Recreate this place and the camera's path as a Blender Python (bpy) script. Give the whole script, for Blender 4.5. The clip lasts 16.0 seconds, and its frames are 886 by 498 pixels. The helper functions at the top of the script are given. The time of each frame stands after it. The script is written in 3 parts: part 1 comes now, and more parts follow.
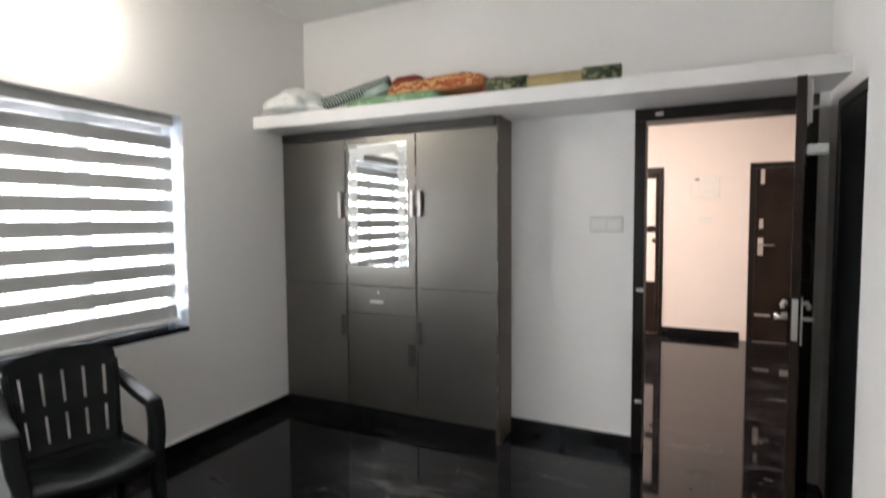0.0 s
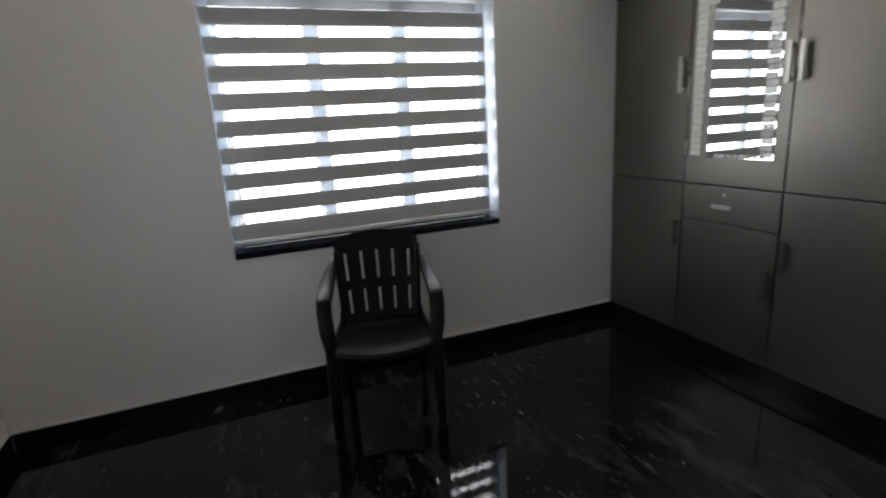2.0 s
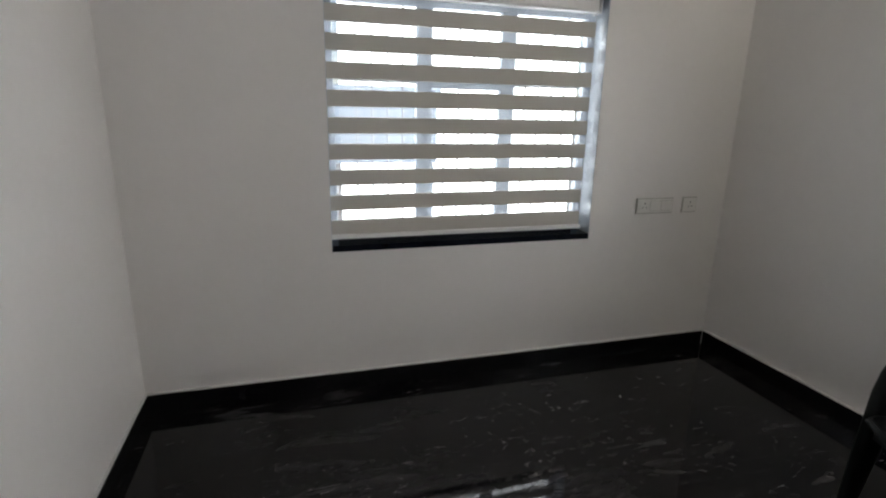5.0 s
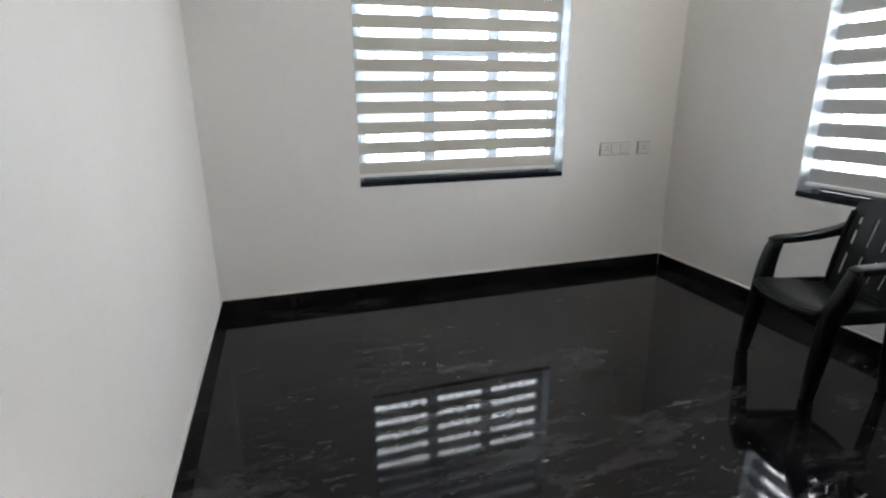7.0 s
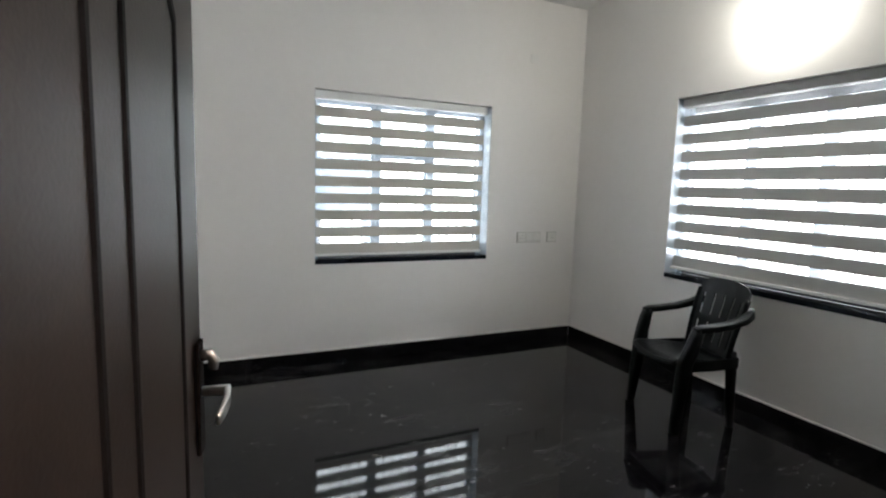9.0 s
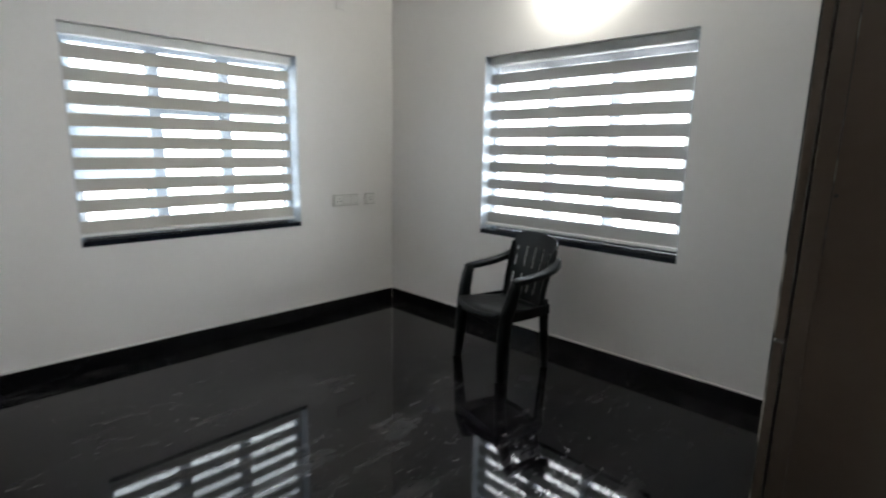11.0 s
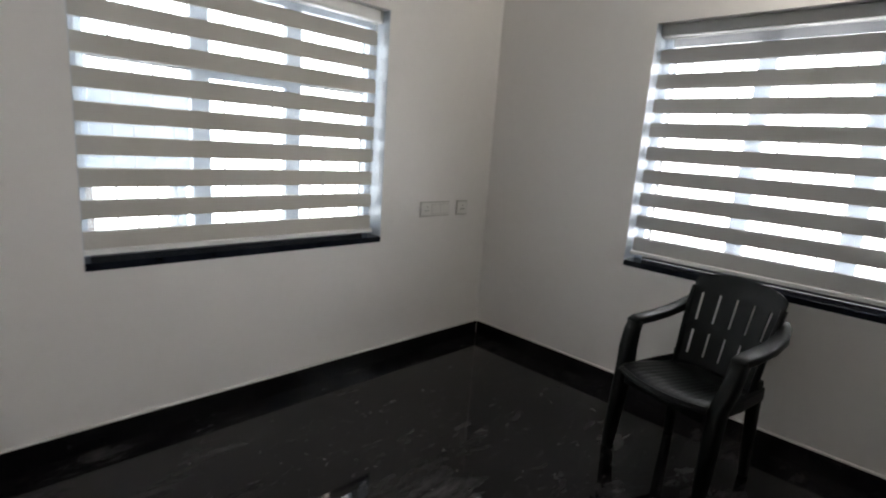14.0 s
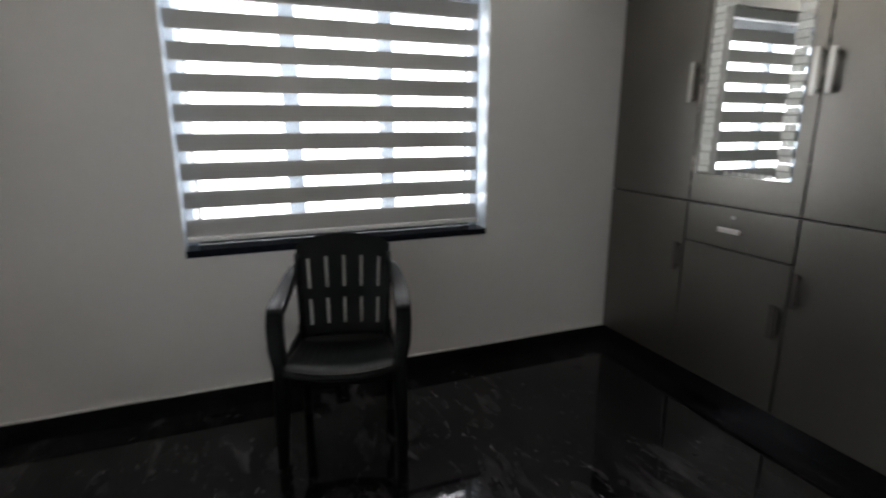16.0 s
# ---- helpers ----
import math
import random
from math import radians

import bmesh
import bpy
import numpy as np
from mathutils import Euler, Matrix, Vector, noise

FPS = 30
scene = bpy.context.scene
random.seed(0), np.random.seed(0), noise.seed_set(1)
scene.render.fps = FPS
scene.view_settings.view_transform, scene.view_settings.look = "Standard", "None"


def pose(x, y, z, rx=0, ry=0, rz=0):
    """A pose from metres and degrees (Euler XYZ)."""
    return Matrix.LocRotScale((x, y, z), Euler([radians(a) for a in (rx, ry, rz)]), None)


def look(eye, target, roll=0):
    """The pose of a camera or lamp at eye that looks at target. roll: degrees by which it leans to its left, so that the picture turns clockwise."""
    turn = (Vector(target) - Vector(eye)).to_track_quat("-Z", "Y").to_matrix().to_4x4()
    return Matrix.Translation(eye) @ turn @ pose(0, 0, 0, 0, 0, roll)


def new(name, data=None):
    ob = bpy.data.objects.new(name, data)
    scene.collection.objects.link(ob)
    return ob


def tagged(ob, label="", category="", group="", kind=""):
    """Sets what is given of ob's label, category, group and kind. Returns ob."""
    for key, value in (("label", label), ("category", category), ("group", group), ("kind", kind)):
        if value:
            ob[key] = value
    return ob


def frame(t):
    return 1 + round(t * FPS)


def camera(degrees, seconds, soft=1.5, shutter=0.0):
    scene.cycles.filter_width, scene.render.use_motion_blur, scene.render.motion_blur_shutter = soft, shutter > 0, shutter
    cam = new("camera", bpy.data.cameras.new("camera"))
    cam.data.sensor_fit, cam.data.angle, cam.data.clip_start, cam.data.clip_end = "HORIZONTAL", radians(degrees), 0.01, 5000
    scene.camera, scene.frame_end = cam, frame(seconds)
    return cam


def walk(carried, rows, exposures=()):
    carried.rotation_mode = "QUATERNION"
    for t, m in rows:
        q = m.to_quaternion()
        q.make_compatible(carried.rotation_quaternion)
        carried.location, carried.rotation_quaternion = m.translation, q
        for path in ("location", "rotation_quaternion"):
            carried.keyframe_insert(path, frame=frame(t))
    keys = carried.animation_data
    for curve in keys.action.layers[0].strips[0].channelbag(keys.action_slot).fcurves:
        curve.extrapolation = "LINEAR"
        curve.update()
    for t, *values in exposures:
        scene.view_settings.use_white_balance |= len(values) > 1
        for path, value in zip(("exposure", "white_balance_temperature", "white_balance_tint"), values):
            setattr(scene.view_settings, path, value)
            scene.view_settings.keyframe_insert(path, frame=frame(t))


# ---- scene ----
cam = camera(81.5, 16.0, soft=2.0, shutter=0.35)
PATH = [
    (0, (-0.053, -0.049, 1.454), (-0.917, 1.752, 1.341), -0.4),
    (0.2, (-0.052, -0.072, 1.474), (-0.941, 1.72, 1.477), -1.0),
    (0.5, (-0.036, -0.054, 1.458), (-1.037, 1.677, 1.442), -1.9),
    (1, (-0.076, 0.096, 1.43), (-1.363, 1.61, 1.2), -1.7),
    (1.5, (-0.148, 0.377, 1.419), (-1.739, 1.52, 1.016), -2.3),
    (2, (-0.132, 0.659, 1.4), (-1.933, 1.381, 0.916), -3.3),
    (2.5, (-0.144, 0.894, 1.38), (-2.052, 1.192, 0.861), -2.3),
    (3, (-0.225, 1.081, 1.379), (-2.136, 0.858, 0.835), -1.9),
    (3.5, (-0.194, 1.366, 1.364), (-1.934, 0.518, 0.863), -3.4),
    (4, (-0.231, 1.651, 1.376), (-1.715, 0.374, 0.967), -1.6),
    (4.5, (-0.341, 1.904, 1.39), (-1.412, 0.267, 0.977), 0.6),
    (5, (-0.257, 2.138, 1.49), (-0.808, 0.285, 0.976), 1.2),
    (7.5, (0.057, 3.188, 1.341), (-0.503, 1.357, 0.765), -0.9),
    (7.6, (0.035, 3.25, 1.372), (-0.501, 1.4, 0.849), -0.8),
    (8, (0.184, 3.335, 1.382), (-0.460, 1.460, 1.111), 0.55),
    (8.2, (0.218, 3.353, 1.409), (-0.476, 1.487, 1.219), 1.1),
    (10.3, (0.414, 3.548, 1.387), (-0.644, 1.893, 1.011), 1.5),
    (10.5, (0.354, 3.465, 1.393), (-0.76, 1.845, 1.026), 1.8),
    (11, (0.221, 3.242, 1.41), (-1.184, 1.87, 1.031), 1.1),
    (11.5, (0.104, 3.027, 1.398), (-1.599, 2.043, 1.036), -0.9),
    (12, (-0.03, 2.961, 1.46), (-1.878, 2.313, 1.055), -3.7),
    (12.5, (-0.107, 2.844, 1.453), (-1.906, 2.063, 1.061), -5.2),
    (13, (-0.167, 2.613, 1.435), (-1.572, 1.254, 1.015), 0.9),
    (13.5, (-0.112, 2.29, 1.421), (-1.333, 0.768, 0.981), 4.7),
    (14, (-0.039, 1.957, 1.393), (-1.427, 0.574, 0.99), 4.1),
    (14.5, (-0.01, 1.581, 1.4), (-1.647, 0.514, 0.975), 3.6),
    (15, (-0.033, 1.249, 1.4), (-1.897, 0.661, 0.977), 1.8),
    (15.5, (-0.141, 1.009, 1.399), (-2.086, 1.067, 0.938), 0.7),
    (16, (-0.329, 0.876, 1.358), (-2.137, 1.593, 0.894), -0.0),
]
EXPOSURES = [
    (0.0, 0.83, 6600, 11), (0.2, 0.61, 6600, 11), (0.5, 0.01, 6500, 10), (1.0, -0.10, 6500, 10), (1.5, -0.15, 6300, 8), (2.0, -0.15, 6500, 11), (3.0, -0.03, 6500, 11),
    (4.0, -0.08, 6600, 12), (5.0, -0.07, 6700, 11), (7.5, 0.82, 6400, 9), (7.6, 0.57, 6500, 10), (8.0, 0.41, 6700, 11), (10.3, 0.51, 6080, 2), (10.6, 0.51, 6080, 3), (11.0, 0.50, 6350, 7),
    (11.5, 0.57, 6600, 11), (12.5, 0.73, 6400, 10), (13.0, 0.21, 6400, 8), (14.0, 0.15, 6700, 11), (15.0, 0.17, 6600, 11), (15.5, 0.18, 6600, 11), (16.0, -0.05, 6600, 10),
]
walk(cam, [(t, look(eye, target, roll)) for t, eye, target, roll in PATH], EXPOSURES)


# ---- world and large lights ----
world = bpy.data.worlds.new("world")
scene.world = world
world.use_nodes = True
wn = world.node_tree.nodes
sky = wn.new("ShaderNodeTexSky")
sky.sky_type, sky.sun_disc = "NISHITA", False
sky.sun_elevation, sky.sun_rotation = radians(52), radians(60)
world.node_tree.links.new(sky.outputs[0], wn["Background"].inputs[0])
wn["Background"].inputs[1].default_value = 0.12
sun = new("sun", bpy.data.lights.new("sun", "SUN"))
sun.data.energy, sun.data.angle, sun.data.color = 1.2, radians(10), (1.0, 0.95, 0.88)
sun.matrix_world = look((20, 12, 30), (0, 0, 0))


def area(name, eye, target, w, h, watts, colour):
    """A lamp in a window's opening (daylight) or in a lamp's diffuser."""
    ob = new(name, bpy.data.lights.new(name, "AREA"))
    ob.data.shape, ob.data.size, ob.data.size_y = "RECTANGLE", w, h
    ob.data.energy, ob.data.color = watts, colour
    ob.matrix_world = look(eye, target)
    return ob


WX, EX, SY, NY, CEIL = -2.88, 0.50, -0.462, 3.28, 3.03
HALL_Y = 6.92
area("daylight_west", (WX - 1.2, 1.385, 1.6), (0, 1.385, 1.6), 7.0, 2.8, 1060, (0.94, 0.97, 1.0))
area("daylight_south", (0.4, SY - 3.4, 2.05), (0.4, 3, 2.05), 12.0, 4.8, 1800, (0.88, 0.95, 1.0))
area("hall_lamp_light", (-0.9, 4.6, CEIL - 0.06), (-0.9, 4.6, 0), 0.5, 0.5, 76, (1.0, 0.85, 0.77))


# ---- materials ----
def mat(name, colour, rough=0.5, metal=0.0, vary=0.06, scale=6.0, bump=0.0, bump_scale=120.0, spec=0.5, tint=None, coat=0.0):
    """A painted, plastic, stone or metal surface: colour varied at two scales, with a fine relief and uneven gloss."""
    m = bpy.data.materials.new(name)
    m.use_nodes = True
    n, l = m.node_tree.nodes, m.node_tree.links
    b = n["Principled BSDF"]
    b.inputs["Metallic"].default_value = metal
    b.inputs["Specular IOR Level"].default_value = spec
    b.inputs["Coat Weight"].default_value = coat
    co = n.new("ShaderNodeTexCoord")
    big, fine = n.new("ShaderNodeTexNoise"), n.new("ShaderNodeTexNoise")
    big.inputs["Scale"].default_value, fine.inputs["Scale"].default_value = scale, scale * 14
    big.inputs["Detail"].default_value = fine.inputs["Detail"].default_value = 5
    l.new(co.outputs["Object"], big.inputs["Vector"])
    l.new(co.outputs["Object"], fine.inputs["Vector"])
    add = n.new("ShaderNodeMath")
    add.operation = "MULTIPLY_ADD"
    add.inputs[1].default_value = 0.4
    l.new(fine.outputs["Fac"], add.inputs[0])
    l.new(big.outputs["Fac"], add.inputs[2])
    ramp = n.new("ShaderNodeValToRGB")
    lo = [max(0, c * (1 - vary)) for c in colour]
    hi = [min(1, c * (1 + vary)) for c in (tint or colour)]
    ramp.color_ramp.elements[0].position, ramp.color_ramp.elements[1].position = 0.45, 0.95
    ramp.color_ramp.elements[0].color, ramp.color_ramp.elements[1].color = (*lo, 1), (*hi, 1)
    l.new(add.outputs[0], ramp.inputs[0])
    l.new(ramp.outputs[0], b.inputs["Base Color"])
    rr = n.new("ShaderNodeMapRange")
    rr.inputs["To Min"].default_value, rr.inputs["To Max"].default_value = rough * 0.85, min(1, rough * 1.15)
    l.new(big.outputs["Fac"], rr.inputs["Value"])
    l.new(rr.outputs[0], b.inputs["Roughness"])
    if bump:
        grain, bp = n.new("ShaderNodeTexNoise"), n.new("ShaderNodeBump")
        grain.inputs["Scale"].default_value = bump_scale
        l.new(co.outputs["Object"], grain.inputs["Vector"])
        bp.inputs["Strength"].default_value, bp.inputs["Distance"].default_value = bump, 0.002
        l.new(grain.outputs["Fac"], bp.inputs["Height"])
        l.new(bp.outputs[0], b.inputs["Normal"])
    return m


def granite(name):
    """Polished black granite: grey veins in drifts, pale flecks, a mirror gloss."""
    m = mat(name, (0.0030, 0.0024, 0.0034), rough=0.05, vary=0.8, scale=4.5, spec=0.245)
    n, l = m.node_tree.nodes, m.node_tree.links
    b, co = n["Principled BSDF"], n["Texture Coordinate"]
    mp = n.new("ShaderNodeMapping")
    mp.inputs["Rotation"].default_value = (0, 0, 0.6)
    mp.inputs["Scale"].default_value = (1.0, 1.7, 1.0)
    l.new(co.outputs["Object"], mp.inputs["Vector"])
    streak = n.new("ShaderNodeMapping")
    streak.inputs["Rotation"].default_value = (0, 0, -0.5)
    streak.inputs["Scale"].default_value = (1.0, 3.2, 1.0)
    l.new(co.outputs["Object"], streak.inputs["Vector"])

    def noise(scale, detail, rough, warp, lo, hi, top, space):
        t, r = n.new("ShaderNodeTexNoise"), n.new("ShaderNodeMapRange")
        t.inputs["Scale"].default_value, t.inputs["Detail"].default_value = scale, detail
        t.inputs["Roughness"].default_value, t.inputs["Distortion"].default_value = rough, warp
        r.inputs["From Min"].default_value, r.inputs["From Max"].default_value = lo, hi
        r.inputs["To Max"].default_value = top
        l.new(space.outputs[0], t.inputs["Vector"])
        l.new(t.outputs["Fac"], r.inputs["Value"])
        return r.outputs[0]

    def join(op, a, c):
        k = n.new("ShaderNodeMath")
        k.operation = op
        l.new(a, k.inputs[0])
        l.new(c, k.inputs[1])
        return k.outputs[0]

    cloud = join("MULTIPLY", noise(2.6, 10, 0.70, 0.35, 0.46, 0.76, 0.30, streak), noise(1.3, 3, 0.5, 0.3, 0.38, 0.62, 1.0, mp))
    mottle = join("MULTIPLY", noise(9.0, 8, 0.74, 0.5, 0.50, 0.66, 0.09, streak), noise(1.7, 3, 0.5, 0.3, 0.36, 0.60, 1.0, mp))
    cloud = join("MAXIMUM", cloud, mottle)
    chips = join("MULTIPLY", noise(15.0, 5, 0.64, 1.8, 0.63, 0.73, 0.85, mp), noise(3.1, 4, 0.6, 0.6, 0.49, 0.60, 1.0, mp))
    across = n.new("ShaderNodeMapping")
    across.inputs["Rotation"].default_value = (0, 0, 0.9)
    across.inputs["Scale"].default_value = (1.0, 4.5, 1.0)
    l.new(co.outputs["Object"], across.inputs["Vector"])
    slivers = join("MULTIPLY", noise(7.0, 5, 0.62, 1.6, 0.63, 0.73, 0.62, across), noise(2.6, 4, 0.6, 0.6, 0.47, 0.60, 1.0, mp))
    chips = join("MAXIMUM", chips, slivers)
    grain = noise(150.0, 2, 0.6, 0.0, 0.58, 0.80, 0.10, mp)
    mu_out = join("MAXIMUM", join("MAXIMUM", cloud, chips), grain)
    mix = n.new("ShaderNodeMixRGB")
    mix.inputs[2].default_value = (0.25, 0.24, 0.245, 1)
    l.new(mu_out, mix.inputs[0])
    l.new(n["Color Ramp"].outputs[0], mix.inputs[1])
    l.new(mix.outputs[0], b.inputs["Base Color"])
    return m


def fabric(name, colour, clear, through_share, blur=0.0):
    """Woven blind cloth: part see-through weave, part cloth that scatters light back and onwards."""
    m = bpy.data.materials.new(name)
    m.use_nodes = True
    n, l = m.node_tree.nodes, m.node_tree.links
    n.remove(n["Principled BSDF"])
    co, wv = n.new("ShaderNodeTexCoord"), n.new("ShaderNodeTexNoise")
    mp = n.new("ShaderNodeMapping")
    mp.inputs["Scale"].default_value = (40, 40, 400)
    wv.inputs["Scale"].default_value = 3
    l.new(co.outputs["Object"], mp.inputs["Vector"])
    l.new(mp.outputs[0], wv.inputs["Vector"])
    ramp = n.new("ShaderNodeValToRGB")
    ramp.color_ramp.elements[0].color = (*[c * 0.9 for c in colour], 1)
    ramp.color_ramp.elements[1].color = (*colour, 1)
    l.new(wv.outputs["Fac"], ramp.inputs[0])
    d, tr, tp = n.new("ShaderNodeBsdfDiffuse"), n.new("ShaderNodeBsdfTranslucent"), n.new("ShaderNodeBsdfTransparent")
    a, c = n.new("ShaderNodeMixShader"), n.new("ShaderNodeMixShader")
    l.new(ramp.outputs[0], d.inputs[0])
    l.new(ramp.outputs[0], tr.inputs[0])
    a.inputs[0].default_value, c.inputs[0].default_value = through_share, clear
    l.new(d.outputs[0], a.inputs[1])
    l.new(tr.outputs[0], a.inputs[2])
    l.new(a.outputs[0], c.inputs[1])
    l.new(tp.outputs[0], c.inputs[2])
    if blur:
        # threads of the weave that bend light onwards
        rf, e = n.new("ShaderNodeBsdfRefraction"), n.new("ShaderNodeMixShader")
        rf.inputs["IOR"].default_value, rf.inputs["Roughness"].default_value = 1.35, 0.45
        rf.inputs[0].default_value = (0.93, 0.95, 0.98, 1)
        e.inputs[0].default_value = blur
        l.new(a.outputs[0], e.inputs[1])
        l.new(rf.outputs[0], e.inputs[2])
        l.new(e.outputs[0], c.inputs[1])
    l.new(c.outputs[0], n["Material Output"].inputs[0])
    return m


def glow(name, colour, strength):
    m = bpy.data.materials.new(name)
    m.use_nodes = True
    b = m.node_tree.nodes["Principled BSDF"]
    b.inputs["Base Color"].default_value = (*colour, 1)
    b.inputs["Emission Color"].default_value = (*colour, 1)
    b.inputs["Emission Strength"].default_value = strength
    return m


def patterned(name, ground, figure, kind, scale, rough=0.9):
    """Printed or woven cloth: a figure on a ground."""
    m = mat(name, ground, rough=rough, vary=0.15, scale=9, bump=0.5, bump_scale=300)
    n, l = m.node_tree.nodes, m.node_tree.links
    b, co = n["Principled BSDF"], n["Texture Coordinate"]
    if kind == "zigzag":
        t = n.new("ShaderNodeTexWave")
        t.bands_direction = "DIAGONAL"
        t.inputs["Distortion"].default_value, t.inputs["Detail"].default_value = 2.0, 1
    elif kind == "flower":
        t = n.new("ShaderNodeTexWave")
        t.wave_type = "RINGS"
        t.inputs["Distortion"].default_value, t.inputs["Detail"].default_value, t.inputs["Detail Scale"].default_value = 6.0, 1, 1.4
    else:
        t = n.new("ShaderNodeTexNoise")
        t.inputs["Detail"].default_value = 2
    t.inputs["Scale"].default_value = scale
    l.new(co.outputs["Object"], t.inputs["Vector"])
    step = n.new("ShaderNodeValToRGB")
    step.color_ramp.elements[0].position, step.color_ramp.elements[1].position = 0.52, 0.60
    l.new(t.outputs["Fac"], step.inputs[0])
    mix = n.new("ShaderNodeMixRGB")
    mix.inputs[2].default_value = (*figure, 1)
    l.new(step.outputs[0], mix.inputs[0])
    l.new(n["Color Ramp"].outputs[0], mix.inputs[1])
    l.new(mix.outputs[0], b.inputs["Base Color"])
    return m


M_WALL = mat("white_wall_paint", (0.81, 0.79, 0.772), rough=0.55, vary=0.025, scale=1.6, bump=0.12, bump_scale=90)
M_CEIL = mat("white_ceiling_paint", (0.84, 0.84, 0.83), rough=0.8, vary=0.02, scale=1.2, bump=0.1, bump_scale=80)
M_HALL = mat("blush_wall_paint", (0.80, 0.74, 0.70), rough=0.6, vary=0.02, scale=1.6, bump=0.1, bump_scale=90)
M_FLOOR = granite("polished_black_granite")
M_SKIRT = mat("black_granite_edge", (0.007, 0.007, 0.008), rough=0.10, vary=0.4, scale=8, spec=0.32)
M_SILL = mat("polished_black_granite_sill", (0.008, 0.010, 0.016), rough=0.08, vary=0.5, scale=14, spec=0.28)
M_LIT_EDGE = mat("white_lit_edge", (0.7, 0.69, 0.67), rough=0.7, vary=0.08, scale=12)
M_LAM = mat("grey_laminate", (0.178, 0.168, 0.152), rough=0.35, metal=0.90, vary=0.05, scale=3, bump=0.1, bump_scale=500)
M_LAMSIDE = mat("brown_grey_laminate", (0.142, 0.113, 0.090), rough=0.36, metal=0.72, vary=0.08, scale=3, bump=0.08, bump_scale=400)
M_WORN = patterned("worn_edge_band", (0.035, 0.033, 0.030), (0.50, 0.46, 0.40), "noise", 9, rough=0.35)
M_FASCIA = mat("shade_grey_laminate", (0.085, 0.081, 0.074), rough=0.42, metal=0.7, vary=0.06, scale=3)
M_LAMDARK = mat("dark_laminate_edge", (0.04, 0.038, 0.036), rough=0.4, vary=0.1, scale=4)
M_STEEL = mat("brushed_steel", (0.62, 0.60, 0.57), rough=0.36, metal=1.0, vary=0.06, scale=20)
M_HANDLE = mat("satin_champagne_handle", (0.40, 0.385, 0.355), rough=0.33, metal=1.0, vary=0.06, scale=20)
M_STEELDARK = mat("dark_bronze_handle", (0.11, 0.10, 0.095), rough=0.35, metal=0.8, vary=0.1, scale=20)
M_MIRROR = mat("mirror_silver", (0.90, 0.92, 0.91), rough=0.01, metal=1.0, vary=0.0, scale=1)
M_FROST = mat("frosted_mirror_border", (0.82, 0.83, 0.80), rough=0.6, vary=0.05, scale=30)
M_DOOR = mat("dark_brown_door_varnish", (0.014, 0.0085, 0.0066), rough=0.42, spec=0.14, vary=0.25, scale=4, bump=0.12, bump_scale=150, tint=(0.022, 0.0145, 0.011))
M_DOORFRAME = mat("near_black_frame_varnish", (0.009, 0.006, 0.005), rough=0.4, spec=0.25, vary=0.3, scale=5, bump=0.1, bump_scale=150)
M_BATH = mat("charcoal_bath_door", (0.062, 0.066, 0.066), rough=0.5, vary=0.15, scale=3, bump=0.08)
M_GROOVE = mat("groove_shade_and_plate", (0.005, 0.003, 0.0025), rough=0.7, spec=0.08, vary=0.2, scale=6)
M_PLATE = mat("ivory_switch_plastic", (0.75, 0.74, 0.71), rough=0.35, vary=0.03, scale=20)
M_COVER = mat("painted_cover_plate", (0.79, 0.78, 0.765), rough=0.5, vary=0.03, scale=20)
M_PLATEGREY = mat("grey_cover_and_edge_shade", (0.54, 0.53, 0.50), rough=0.4, vary=0.05, scale=20)
M_DARK = mat("dark_slot", (0.01, 0.01, 0.01), rough=0.6, vary=0.1, scale=20)
M_CHAIR = mat("dark_green_black_plastic", (0.0038, 0.0048, 0.0050), rough=0.36, spec=0.16, vary=0.3, scale=9, bump=0.35, bump_scale=110)
M_ALU = mat("grey_window_frame", (0.32, 0.385, 0.47), rough=0.4, vary=0.06, scale=9)
M_REVEAL = mat("blue_grey_gloss_reveal", (0.52, 0.57, 0.63), rough=0.28, vary=0.06, scale=7, bump=0.15, bump_scale=14)
M_FRAMEDARK = mat("dark_window_frame", (0.045, 0.05, 0.06), rough=0.45, vary=0.1, scale=9)
M_IRON = mat("painted_grille_bar", (0.25, 0.26, 0.27), rough=0.5, vary=0.1, scale=15)
M_RAIL = mat("white_aluminium_rail", (0.80, 0.80, 0.79), rough=0.35, vary=0.04, scale=15)
M_CASS = mat("grey_blind_cassette", (0.42, 0.42, 0.41), rough=0.45, vary=0.04, scale=15)
M_OPAQUE1 = fabric("dense_blind_cloth_grey", (0.50, 0.495, 0.485), 0.0, 0.009)
M_OPAQUE2 = fabric("dense_blind_cloth_beige", (0.60, 0.575, 0.53), 0.0, 0.022)
M_SHEER = fabric("sheer_blind_cloth", (0.82, 0.84, 0.87), 0.72, 0.25, 0.09)
M_GLASS = mat("clear_glass", (1, 1, 1), rough=0.0, vary=0.0, scale=1)
M_GLASS.node_tree.nodes["Principled BSDF"].inputs["Transmission Weight"].default_value = 1.0
M_MILK = mat("milky_door_glass", (0.85, 0.80, 0.76), rough=0.3, vary=0.03, scale=5)
M_BULB = glow("lit_bulb", (1.0, 0.955, 0.86), 300.0)
M_HALLLAMP = glow("lit_hall_lamp", (1.0, 0.82, 0.68), 8.0)
M_BLUE = mat("blue_grey_view_tint", (0.15, 0.20, 0.26), rough=0.8, vary=0.12, scale=2, bump=0.3, bump_scale=30)
M_GROUND = mat("pale_soil", (0.34, 0.30, 0.25), rough=0.95, vary=0.2, scale=0.6, bump=0.5, bump_scale=20)
